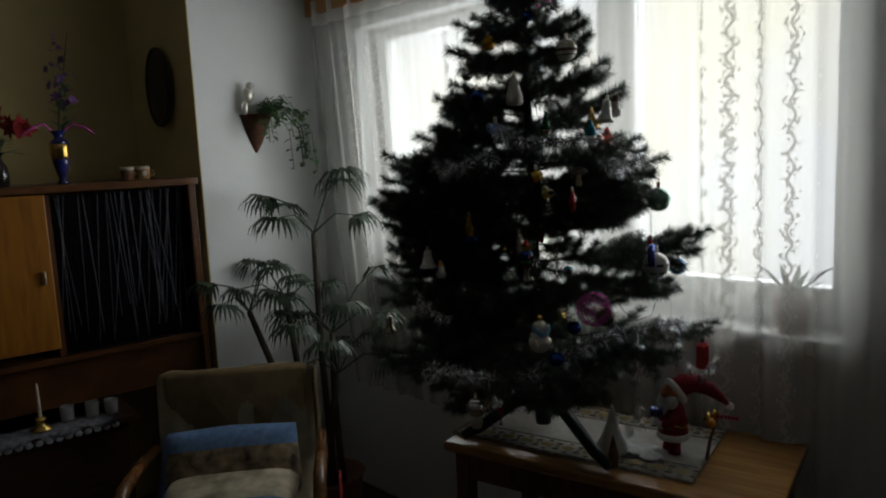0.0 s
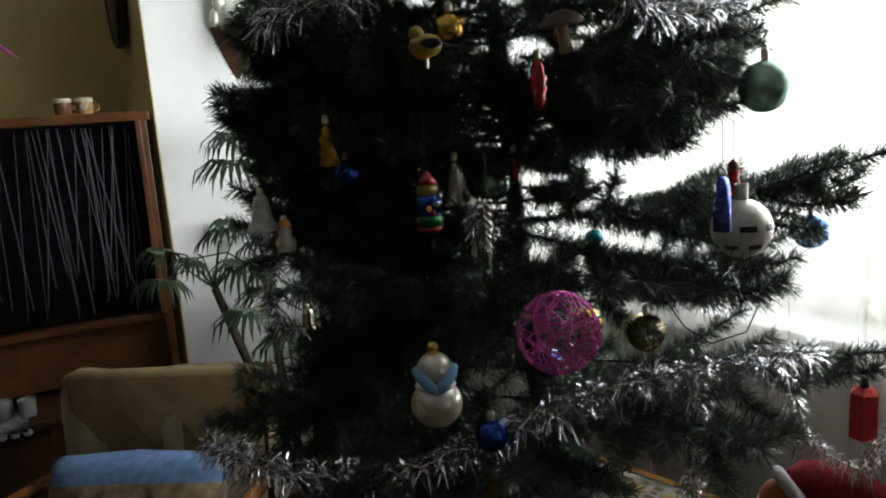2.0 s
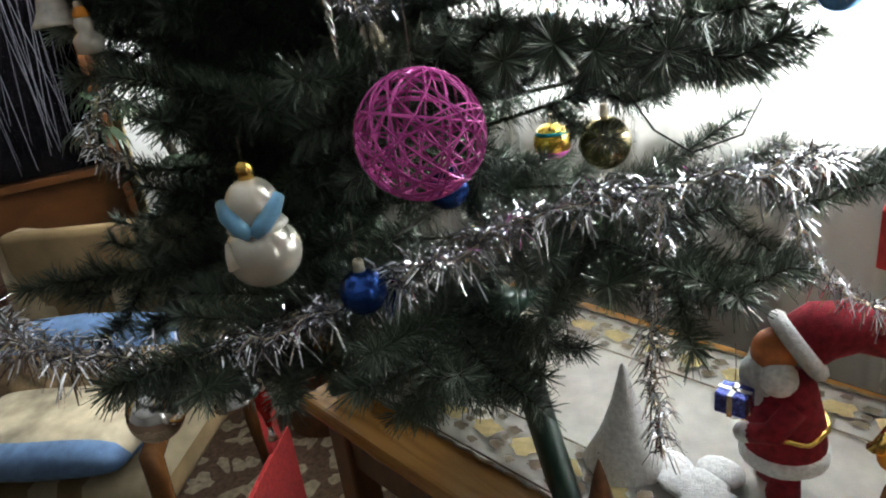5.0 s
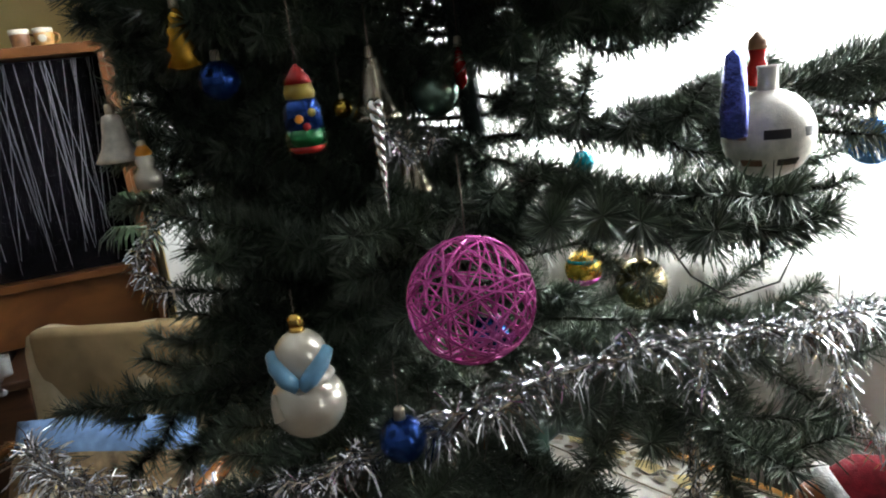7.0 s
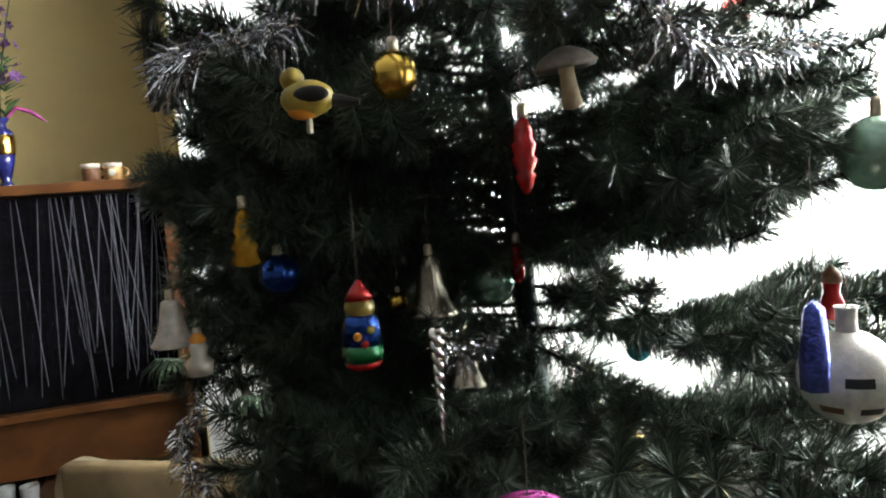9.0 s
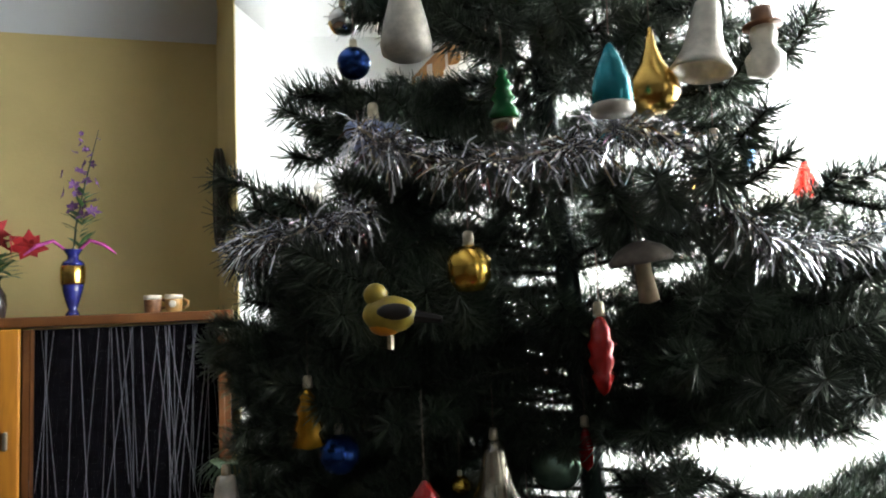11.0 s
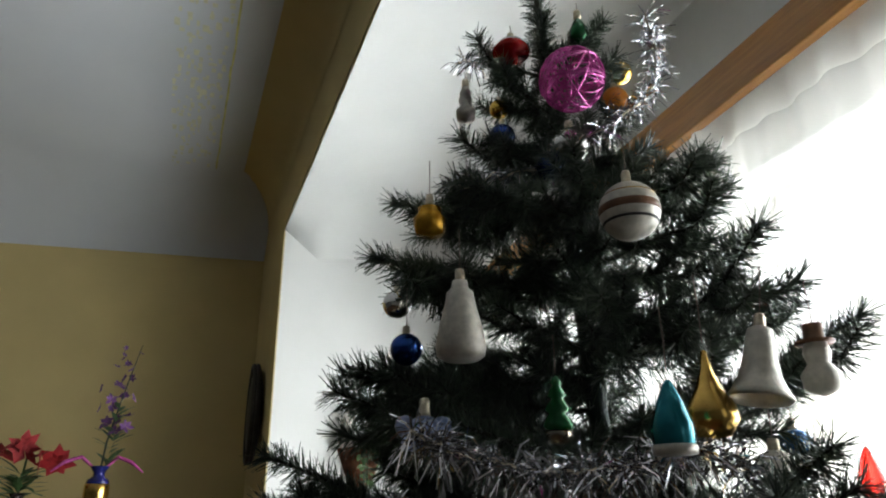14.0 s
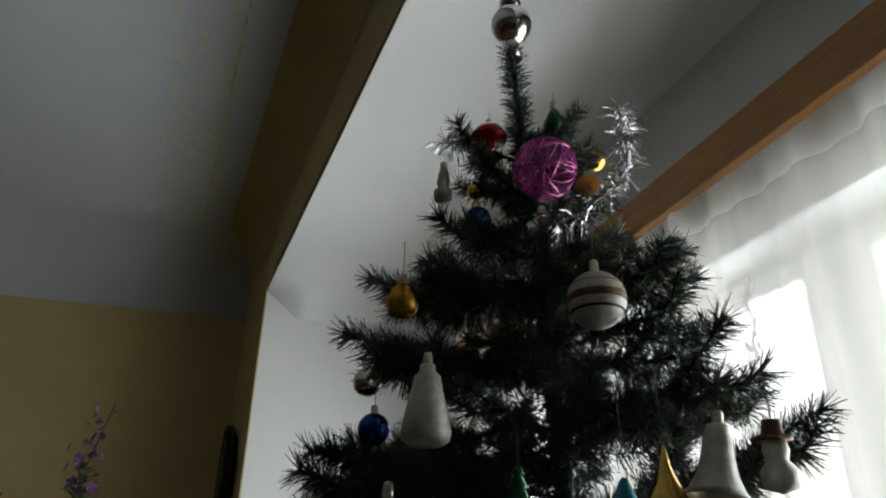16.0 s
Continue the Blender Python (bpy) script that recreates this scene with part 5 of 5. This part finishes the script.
turned("painted_figure", "red blue and green painted bell-shaped figure", "ornament", (-1.058, 1.283, 1.332), [(.001, -.030), (.0125, -.029), (.0145, -.024)], RED, .06, top=.030,
       extra=(("skirt", [(.0146, -.024), (.0150, -.012)], DEEP_GREEN), ("coat", [(.0150, -.012), (.0135, .004), (.0105, .010)], BLUE), ("face", [(.0105, .010), (.0112, .015), (.0098, .021)], YELLOW), ("hood", [(.0112, .0205), (.008, .027), (.002, .034), (.001, .035)], RED)), capped=False)
fig = bpy.data.objects["painted_figure"]
for (y_, z_, m_) in ((-.006, -.004, ORANGE), (.004, .0, YELLOW), (-.001, -.010, RED)):
    part("painted_spot", ball(.0032, at=(.0142, y_, z_), sq=(.35, 1, 1), seg=10), m_, fig, smooth=True)
turned("glass_bell", "old bronze-silver glass bell", "bell", (-1.176, 1.376, 1.341), bell_profile(.056, .024), DULL_SILVER)
turned("glass_bell", "small dark silver bell", "bell", (-1.187, 1.409, 1.263), bell_profile(.05, .020), DULL_SILVER)
turned("white_bell", "white frosted bell with an orange top", "bell", (-1.261, 1.148, 1.323), bell_profile(.042, .021), FROST)
turned("orange_figure", "small white and orange glass figure", "ornament", (-1.238, 1.169, 1.291), [(.001, -.018), (.012, -.016), (.013, -.004), (.007, .002), (.009, .009), (.006, .015), (.001, .018)], PEARL, extra=(("hat", [(.0062, .013), (.008, .016), (.002, .026)], ORANGE),))
turned("tiered_cone", "golden yellow tiered cone ornament", "ornament", (-1.180, 1.216, 1.399), [(.001, -.026), (.014, -.022), (.009, -.012), (.012, -.008), (.008, .002), (.010, .006), (.006, .014), (.007, .018), (.001, .026)], AMBER)
turned("gold_lantern", "shiny golden lantern-shaped ornament", "ornament", (-1.058, 1.323, 1.513), [(.001, -.018), (.010, -.017), (.0165, -.008), (.0165, .006), (.010, .014), (.001, .017)], GOLD, seg=8)
turned("red_cone", "red glass pine cone ornament", "ornament", (-1.020, 1.404, 1.447), [(.001, -.028), (.0045, -.024), (.0085, -.014), (.0062, -.012), (.0105, -.003), (.0078, 0), (.0105, .008), (.0078, .011), (.0078, .018), (.004, .025), (.001, .028)], RED, seg=14)
turned("red_drop", "small red glass drop", "ornament", (-1.260, 1.511, 1.334), [(.001, -.016), (.006, -.012), (.008, .0), (.004, .012), (.001, .017)], RED)
turned("red_bulb", "pointed clear red light bulb on a white socket", "tree light", (-1.188, 1.748, 1.597), [(.008, -.020), (.0135, -.008), (.014, .0), (.010, .014), (.004, .028), (.001, .033)], RED_GLOW, extra=(("socket", [(.008, -.034), (.0095, -.032), (.0095, -.018), (.006, -.017)], FROST),), capped=False, string=.001)
turned("frosted_bell", "tall frosted white pear-shaped bell", "ornament", (-1.088, 1.290, 1.709), [(.001, -.030), (.014, -.0305), (.0192, -.027), (.0204, -.020), (.0170, -.002), (.0128, .014), (.0110, .025), (.0070, .029), (.0062, .035), (.001, .036)], FROST)
turned("silver_bell", "large matt silver bell with a flared rim", "bell", (-0.966, 1.467, 1.659), bell_profile(.050, .0215), FROST, tilt=-10)
turned("teal_cone", "teal glass cone with a frosted base", "ornament", (-0.941, 1.380, 1.616), [(.010, -.020), (.0125, -.016), (.0125, -.004), (.008, .010), (.003, .021), (.001, .023)], TEAL, extra=(("frost", [(.0128, -.021), (.0131, -.018), (.0127, -.0155)], FROST),), capped=False, seg=12)
turned("gilt_nut", "gilded pear-shaped gourd on a raffia loop", "ornament", (-0.983, 1.436, 1.631), [(.001, -.022), (.011, -.020), (.0175, -.010), (.0165, .0), (.009, .012), (.0042, .024), (.002, .038)], GILT, .05, capped=False, seg=14)
o = orn("green_glass_tree", "small green glass tree with a gold foot", "ornament", (-1.051, 1.353, 1.635), .03)
part("body", lathe([(.012, -.014), (.013, -.010), (.007, -.002), (.0105, .001), (.005, .009), (.008, .011), (.003, .019), (.005, .021), (.001, .028)], 20), DEEP_GREEN, o[0], smooth=True)
part("foot", lathe([(.001, -.024), (.008, -.023), (.009, -.018), (.011, -.014)], 16), DULL_SILVER, o[0], smooth=True)
hang(o, .028)
o = orn("snowflake_figure", "pale blue frosted glass house figure", "ornament", (-1.136, 1.271, 1.627), .02)
bm = ball(.015, seg=16)
for k in range(7):
    ball(.009, bm, at=(.012 * math.cos(k * .9), .016 * math.sin(k * .9), -.006 + .006 * (k % 3)), seg=10)
part("body", bm, mat("pale_blue_frost", (0.26, 0.32, 0.52), .35, metal=.3, vary=.2, scale=120), o[0], smooth=True)
cap(o[0], .015, .006, .012)
turned("gold_cup", "yellow and brown glass bird-house ornament", "ornament", (-1.161, 1.281, 1.828), [(.001, -.016), (.013, -.014), (.016, 0), (.011, .008), (.012, .012), (.001, .018)], AMBER)
turned("white_figure", "small white glass snow figure", "ornament", (-1.198, 1.330, 1.986), [(.001, -.022), (.010, -.018), (.011, -.008), (.006, -.002), (.008, .006), (.006, .012), (.007, .014), (.004, .022), (.001, .023)], FROST)
turned("red_mushroom", "red glass mushroom cap near the tree top", "ornament", (-1.166, 1.374, 2.039), [(.006, -.014), (.007, -.004), (.020, -.003), (.021, .002), (.014, .012), (.001, .016)], RED)
turned("green_drop", "dark green glass drop near the tree top", "ornament", (-1.139, 1.443, 2.060), [(.001, -.016), (.009, -.010), (.010, 0), (.005, .012), (.001, .017)], DEEP_GREEN)
turned("snow_figure", "white glass snow figure with a dark hat", "ornament", (-0.995, 1.540, 1.671), [(.001, -.028), (.013, -.024), (.014, -.012), (.008, -.004), (.010, .004), (.008, .012), (.001, .014)], FROST, extra=(("hat", [(.014, .011), (.014, .013), (.008, .014), (.007, .026), (.001, .027)], BROWN),))
turned("silver_drop", "long silver glass drop", "ornament", (-1.085, 1.477, 1.522), [(.001, -.03), (.005, -.022), (.009, -.006), (.008, .008), (.004, .02), (.001, .028)], SILVER)
turned("red_bulb_small", "small red glass drop behind the green ball", "ornament", (-1.188, 1.471, 1.351), [(.001, -.022), (.006, -.016), (.007, 0), (.004, .014), (.001, .02)], RED)
o = orn("mushroom_ornament", "grey glass mushroom with a beige stem", "ornament", (-1.047, 1.457, 1.515), .05, tilt=8)
part("stem", lathe([(.001, -.034), (.008, -.032), (.006, -.01), (.006, .002)], 16), BEIGE, o[0], smooth=True)
part("cap_top", lathe([(.006, .0), (.023, -.003), (.025, .001), (.017, .009), (.006, .014), (.001, .014)], 24), MUSH, o[0], smooth=True)
hang(o, .014)

# snowman: cream glass with a blue scarf
o = orn("snowman_ornament", "cream glass snowman with a blue scarf", "snowman", (-0.980, 1.241, 1.164), .02, spin=-20)
bm = ball(.0255, at=(0, 0, -.020), sq=(1, 1.02, .95), seg=26)
ball(.0185, bm, at=(0, 0, .013), sq=(1, 1, 1.05), seg=24)
bm.faces.ensure_lookup_table()
part("body", bm, PEARL, o[0], smooth=True)
part("collar", lathe([(.0175, -.004), (.0205, -.001), (.0175, .003)], 26), FROST, o[0], smooth=True)
for s in (-1, 1):
    part("scarf_end", tube([(.004, s * .0185, .018), (.013, s * .0145, .012), (.0195, s * .007, .004), (.021, s * .001, -.001)], [.0045, .006, .006, .004], 8), SKY_PAINT, o[0], "matt light blue scarf end", smooth=True)
part("broom", tube([(.014, -.019, -.006), (.019, -.018, -.014), (.0205, -.016, -.022)], [.0015, .003, .0045], 8), CERAMIC, o[0], smooth=True)
part("cap", lathe([(.0055, .031), (.0055, .040), (.003, .043), (.0004, .0435)], 12), GILT, o[0], "small gold cap", smooth=True)
hang(o, .040)

# bird
o = orn("bird_ornament", "yellow glass bird with a dark wing", "bird", (-0.943, 1.240, 1.481), .015, spin=70)
o[0].scale = (.62, .62, .62)
part("body", ball(.019, sq=(1.25, .85, .85), seg=20), YELLOW, o[0], smooth=True)
part("head", ball(.0105, at=(-.012, 0, .017), seg=16), YELLOW, o[0], smooth=True)
for s in (-1, 1):
    part("wing", ball(.012, at=(.006, s * .014, .002), sq=(1.3, .3, .6), seg=14), BLACK, o[0], smooth=True)
part("tail", tube([(.02, 0, -.002), (.045, 0, -.006)], [.006, .003], 8), BLACK, o[0])
part("breast", ball(.012, at=(-.004, 0, -.010), sq=(1.2, 1, .7), seg=14), ORANGE, o[0], smooth=True)
part("clip", tube([(0, 0, -.016), (0, 0, -.03)], .003, 6), CAP, o[0])

# wooden angel, low ornaments
o = orn("wooden_angel", "tiny carved wooden angel on a long thread", "ornament", (-0.963, 1.720, 1.079), .075)
bm = ball(.0085, at=(0, 0, .006), seg=14)
ball(.007, bm, at=(0, 0, -.008), sq=(1, 1, 1.4), seg=12)
for s in (-1, 1):
    ball(.007, bm, at=(-.004, s * .009, -.003), sq=(.4, 1, .8), seg=10)
part("body", bm, CERAMIC, o[0], smooth=True)
hang(o, .014)
o = orn("red_lantern", "red six-sided paper lantern", "lantern", (-0.972, 1.885, 0.981), .05)
part("body", lathe([(.001, -.04), (.020, -.04), (.019, .025), (.010, .033), (.001, .034)], 6), RED_FELT, o[0])
part("chimney", lathe([(.006, .033), (.006, .048), (.001, .048)], 8), BLACK, o[0])
hang(o, .05)
turned("clear_bell", "clear silvered glass bell hanging low", "bell", (-1.100, 1.198, 0.998), bell_profile(.042, .024), SILVER, tilt=15)
turned("red_fish", "small red glass fish with silver tail", "ornament", (-1.100, 1.223, 0.956), [(.001, -.022), (.003, -.018), (.004, -.008), (.008, .004), (.007, .014), (.002, .021)], RED, extra=(("tail", [(.005, -.034), (.003, -.028), (.002, -.02)], SILVER),))
turned("white_disc", "matt white flat glass disc", "ornament", (-1.227, 1.255, 0.886), [(.001, -.02), (.012, -.016), (.017, 0), (.012, .016), (.001, .02)], FROST)
turned("amber_drop", "amber yellow glass pine cone", "ornament", (-1.173, 1.301, 0.951), [(.001, -.028), (.010, -.02), (.015, -.004), (.010, .012), (.001, .024)], AMBER, wob=.08, seg=18)
turned("amber_drop", "amber yellow glass pine cone", "ornament", (-1.103, 1.366, 0.953), [(.001, -.028), (.010, -.02), (.014, -.004), (.009, .012), (.001, .024)], AMBER, wob=.08, seg=18)
turned("hanging_bell", "dark matt bell among the outer twigs", "bell", (-1.660, 1.290, 1.068), bell_profile(.05, .022), DULL_SILVER)
turned("hanging_bell", "frosted bell among the inner twigs", "bell", (-1.470, 1.295, 1.305), bell_profile(.05, .022), FROST)
turned("hanging_bell", "silver bell below the lowest twigs", "bell", (-1.521, 1.415, 0.897), bell_profile(.05, .022), DULL_SILVER)
turned("dark_cone", "dark brown pointed cone standing on the runner", "ornament", (-.985, 1.50, TZ + .048), [(.010, -.044), (.012, -.036), (.013, -.01), (.006, .024), (.001, .042)], BROWN, string=.002, capped=False)

# topper
o = thing("tree_topper", "silver glass spire with two balls on the tree top", "tree topper", axis(2.178))
part("lower_ball", ball(.026, at=(0, 0, .052), seg=24), SILVER, o, smooth=True)
part("socket", lathe([(.010, 0), (.009, .02), (.007, .03)], 16), SILVER, o, smooth=True)
part("upper_ball", ball(.014, at=(0, 0, .090), seg=20), SILVER, o, smooth=True)
part("spire", lathe([(.008, .10), (.005, .12), (.006, .125), (.002, .17), (.0005, .20)], 14), SILVER, o, smooth=True)

# ---- things standing on the table under the tree ----
gn = bmesh.new()
for sgn in (-1, 1):
    tube([(-.004, sgn * .017, .055), (-.002, sgn * .016, .08), (0, sgn * .014, .11)], [.017, .014, .015], 10, gn, 0)      # legs
lathe([(.036, .095), (.040, .105), (.036, .14), (.027, .178), (.015, .19)], 20, gn, 0)                           # red coat
lathe([(.038, .092), (.0425, .096), (.0425, .108), (.038, .112)], 20, gn, 1)                                     # white hem
ball(.0225, gn, 2, at=(-.013, 0, .214), sq=(.95, 1, 1.05), seg=18)                                               # face
for (bx, by, bz, br) in ((-.022, 0, .190, .023), (-.014, -.019, .196, .018), (-.014, .019, .196, .018), (-.024, 0, .168, .014)):
    ball(br, gn, 1, at=(bx, by, bz), seg=12)                                                                     # beard
tube([(.008 - .018 * math.cos(q), .029 * math.sin(q), .220 + .026 * math.cos(q)) for q in np.linspace(0, 6.283, 22)[:-1]], .0085, 8, gn, 1, True)   # cap brim
tube([(.004, 0, .219), (.028, 0, .235), (.062, 0, .237), (.10, 0, .217), (.135, 0, .188), (.152, 0, .170)], [.028, .029, .025, .019, .011, .005], 14, gn, 0)
ball(.0115, gn, 1, at=(.158, 0, .164), seg=12)
for sgn in (-1, 1):
    tube([(0, sgn * .027, .168), (-.022, sgn * .036, .146), (-.038, sgn * .022, .138)], [.012, .012, .010], 10, gn, 0)
    ball(.011, gn, 1, at=(-.043, sgn * .019, .137), seg=10)
tube([(.038 * math.cos(q), .038 * math.sin(q), .135 + .003 * math.sin(6 * q)) for q in np.linspace(0, 6.283, 30)[:-1]], .003, 6, gn, 3, True)
tagged(part("winter_gnome_figure", gn, [RED_CLOTH, FUR, SKIN, GILT], smooth=True, at=pose(-.935, 1.687, TZ - .049, 0, 0, 58)), "red-coated plush winter figure with a long drooping cap", "figurine")
o = orn("gift_box", "tiny gift box wrapped in shiny blue foil", "gift box", (-0.948, 1.633, 0.885), .05, spin=25)
part("box", box(.030, .026, .022, .002, at=(0, 0, -.011)), FOIL_BLUE, o[0])
part("ribbon", box(.0315, .005, .0235, at=(0, 0, -.0118)), SILVER, o[0])
part("ribbon", box(.005, .0275, .0236, at=(0, 0, -.0119)), SILVER, o[0])
hang(o, .012)
o = thing("red_berry_spray", "decorative sprig with gold bow and orange bead", "decoration", (-.845, 1.70, TZ + .006))
part("twig", tube([(0, 0, 0), (.01, .0, .06), (.02, .015, .11)], [.005, .004, .003], 8), BROWN, o)
part("bead", ball(.0125, at=(.020, -.015, .108), seg=16), ORANGE, o, "round orange bead", smooth=True)
bm = bmesh.new()
for s in (-1, 1):
    tube([(.012, 0, .115), (.014, s * .014, .128), (.012, s * .026, .118), (.012, s * .012, .108), (.012, 0, .114)], [.003, .007, .008, .005, .003], 8, bm)
part("bow", bm, GILT, o, "gold ribbon bow", smooth=True)
bm = bmesh.new()
for k in range(6):
    tube([(.02 + .008 * k, .012 + .004 * k, .118 + .002 * math.sin(k)), (.026 + .008 * k, .014 + .004 * k, .118)], .005, 6, bm)
part("garland", bm, RED_CLOTH, o)
cw = thing("cotton_tree", "white fluffy cone-shaped cotton tree", "decoration", (-1.052, 1.582, TZ + .005))
part("cone", lathe([(.045, 0), (.047, .004), (.028, .04), (.014, .08), (.003, .125), (.001, .128)], 26, wob=.04), FUR, cw, smooth=True)
for k, (xx, yy) in enumerate(((-.985, 1.62),)):
    g = thing("cotton_patch", "flat tuft of white cotton wool", "cotton", (xx, yy, TZ + .006), "cotton under the tree")
    bm = bmesh.new()
    rr = np.random.default_rng(70 + k)
    for j in range(9):
        ball(.022, bm, at=(rr.normal(0, .028), rr.normal(0, .018), .006), sq=(1.3, 1, .3), seg=10)
    part("tuft", bm, FUR, g, smooth=True)

# ---- tinsel garlands ----
def tinsel(points, label, radius=.026, per_m=2600, seed=0, hang_w=0.0, lift=0.0):
    r = np.random.default_rng(seed)
    P = [Vector(p) + Vector((.94, -.33, -.10)) * lift for p in points]
    fine = []
    for i in range(len(P) - 1):
        a, b, c, d = P[max(i - 1, 0)], P[i], P[i + 1], P[min(i + 2, len(P) - 1)]
        for s in np.linspace(0, 1, 9)[:-1]:
            fine.append(.5 * ((2 * b) + (c - a) * s + (2 * a - 5 * b + 4 * c - d) * s * s + (3 * b - a - 3 * c + d) * s ** 3))
    fine.append(P[-1])
    fine = [p + Vector(r.normal(0, .003, 3)) for p in fine]
    out = []
    pts = np.array(fine)
    seg = np.linalg.norm(np.diff(pts, axis=0), axis=1)
    cum = np.concatenate([[0], np.cumsum(seg)])
    n = int(cum[-1] * per_m * .8)
    s = r.uniform(0, cum[-1], n)
    i = np.clip(np.searchsorted(cum, s) - 1, 0, len(seg) - 1)
    p = pts[i] + (pts[i + 1] - pts[i]) * ((s - cum[i]) / seg[i])[:, None]
    w = r.normal(size=(n, 3))
    w /= np.linalg.norm(w, axis=1)[:, None]
    L = radius * r.uniform(.5, 1.25, n)
    side = np.cross(w, r.normal(size=(n, 3)))
    side /= np.linalg.norm(side, axis=1)[:, None]
    wd = r.uniform(.0004, .0009, n)[:, None]
    mid = p + w * L[:, None] * .55 + side * .001
    tip = p + w * L[:, None] + np.array([0, 0, -1]) * (L * (.25 + hang_w))[:, None]
    out = np.concatenate([np.stack([p - side * wd, p + side * wd, mid + side * wd, mid - side * wd], 1).reshape(-1, 3), np.stack([mid - side * wd, mid + side * wd, tip + side * wd * .7, tip - side * wd * .7], 1).reshape(-1, 3)])
    g = thing("tinsel_garland", label, "tinsel", (0, 0, 0), "tinsel garlands")
    part("core", tube(fine, .0012, 5), CAP, g)
    part("tinsel_fringe", tris_mesh("tinsel_fringe", out, TINSEL, 4), None, g)["kind"] = "stuff"


tinsel([(-1.155, 1.035, 1.089), (-1.079, 1.064, 1.094), (-1.045, 1.121, 1.074), (-1.023, 1.199, 1.063), (-1.007, 1.300, 1.079), (-0.969, 1.374, 1.110), (-0.952, 1.457, 1.127), (-0.937, 1.555, 1.122), (-0.921, 1.663, 1.118), (-0.950, 1.759, 1.094)], "silver tinsel garland round the lower twigs", .026, 4200, 1)
tinsel([(-1.264, 1.176, 1.544), (-1.219, 1.188, 1.550), (-1.185, 1.213, 1.549), (-1.168, 1.279, 1.571)], "silver tinsel end on an outer twig", .028, 4600, 2, lift=.035)
tinsel([(-1.136, 1.271, 1.627), (-1.147, 1.324, 1.607), (-1.080, 1.372, 1.595), (-1.034, 1.421, 1.603), (-1.042, 1.485, 1.600), (-1.042, 1.513, 1.558), (-1.055, 1.584, 1.527), (-1.083, 1.696, 1.532), (-1.128, 1.791, 1.542)], "silver tinsel garland round the middle twigs", .027, 4200, 3, lift=.035)
tinsel([(-1.134, 1.519, 2.069), (-1.152, 1.532, 2.009), (-1.154, 1.494, 1.958), (-1.191, 1.400, 1.902), (-1.255, 1.317, 1.901)], "silver tinsel garland near the tree top", .022, 3600, 4, lift=.03)
tinsel([(-1.296, 1.355, 2.116), (-1.270, 1.372, 2.101)], "short silver tinsel tuft at the tree top", .022, 3000, 5)
tinsel([(-0.940, 1.539, 1.111), (-0.925, 1.523, 1.052), (-0.933, 1.527, 0.968), (-0.913, 1.519, 0.898)], "silver tinsel strand hanging straight down", .020, 2400, 6, .3)
tinsel([(-0.932, 1.675, 1.097), (-0.919, 1.689, 1.032), (-0.901, 1.707, 0.994), (-0.868, 1.738, 0.984), (-0.902, 1.837, 0.996)], "silver tinsel strand hanging beside the red cap", .020, 2600, 7, .3)
tinsel([(-1.382, 1.179, 1.248), (-1.274, 1.148, 1.200), (-1.198, 1.170, 1.178)], "short silver tinsel piece among lower twigs", .018, 2600, 8)
tinsel([(-1.105, 1.358, 1.311), (-1.142, 1.389, 1.276), (-1.163, 1.431, 1.284)], "silver tinsel piece behind the icicle", .016, 3000, 9)
# thin wire loop of the tree lights
lw = thing("light_cable", "thin dark cable of the tree lights in a loop", "cable", (0, 0, 0))
part("wire", tube([(-1.056, 1.536, 1.217), (-1.041, 1.588, 1.184), (-1.032, 1.614, 1.140), (-1.022, 1.650, 1.112), (-1.009, 1.699, 1.121), (-1.024, 1.738, 1.146)], .0011, 5), BLACK, lw)
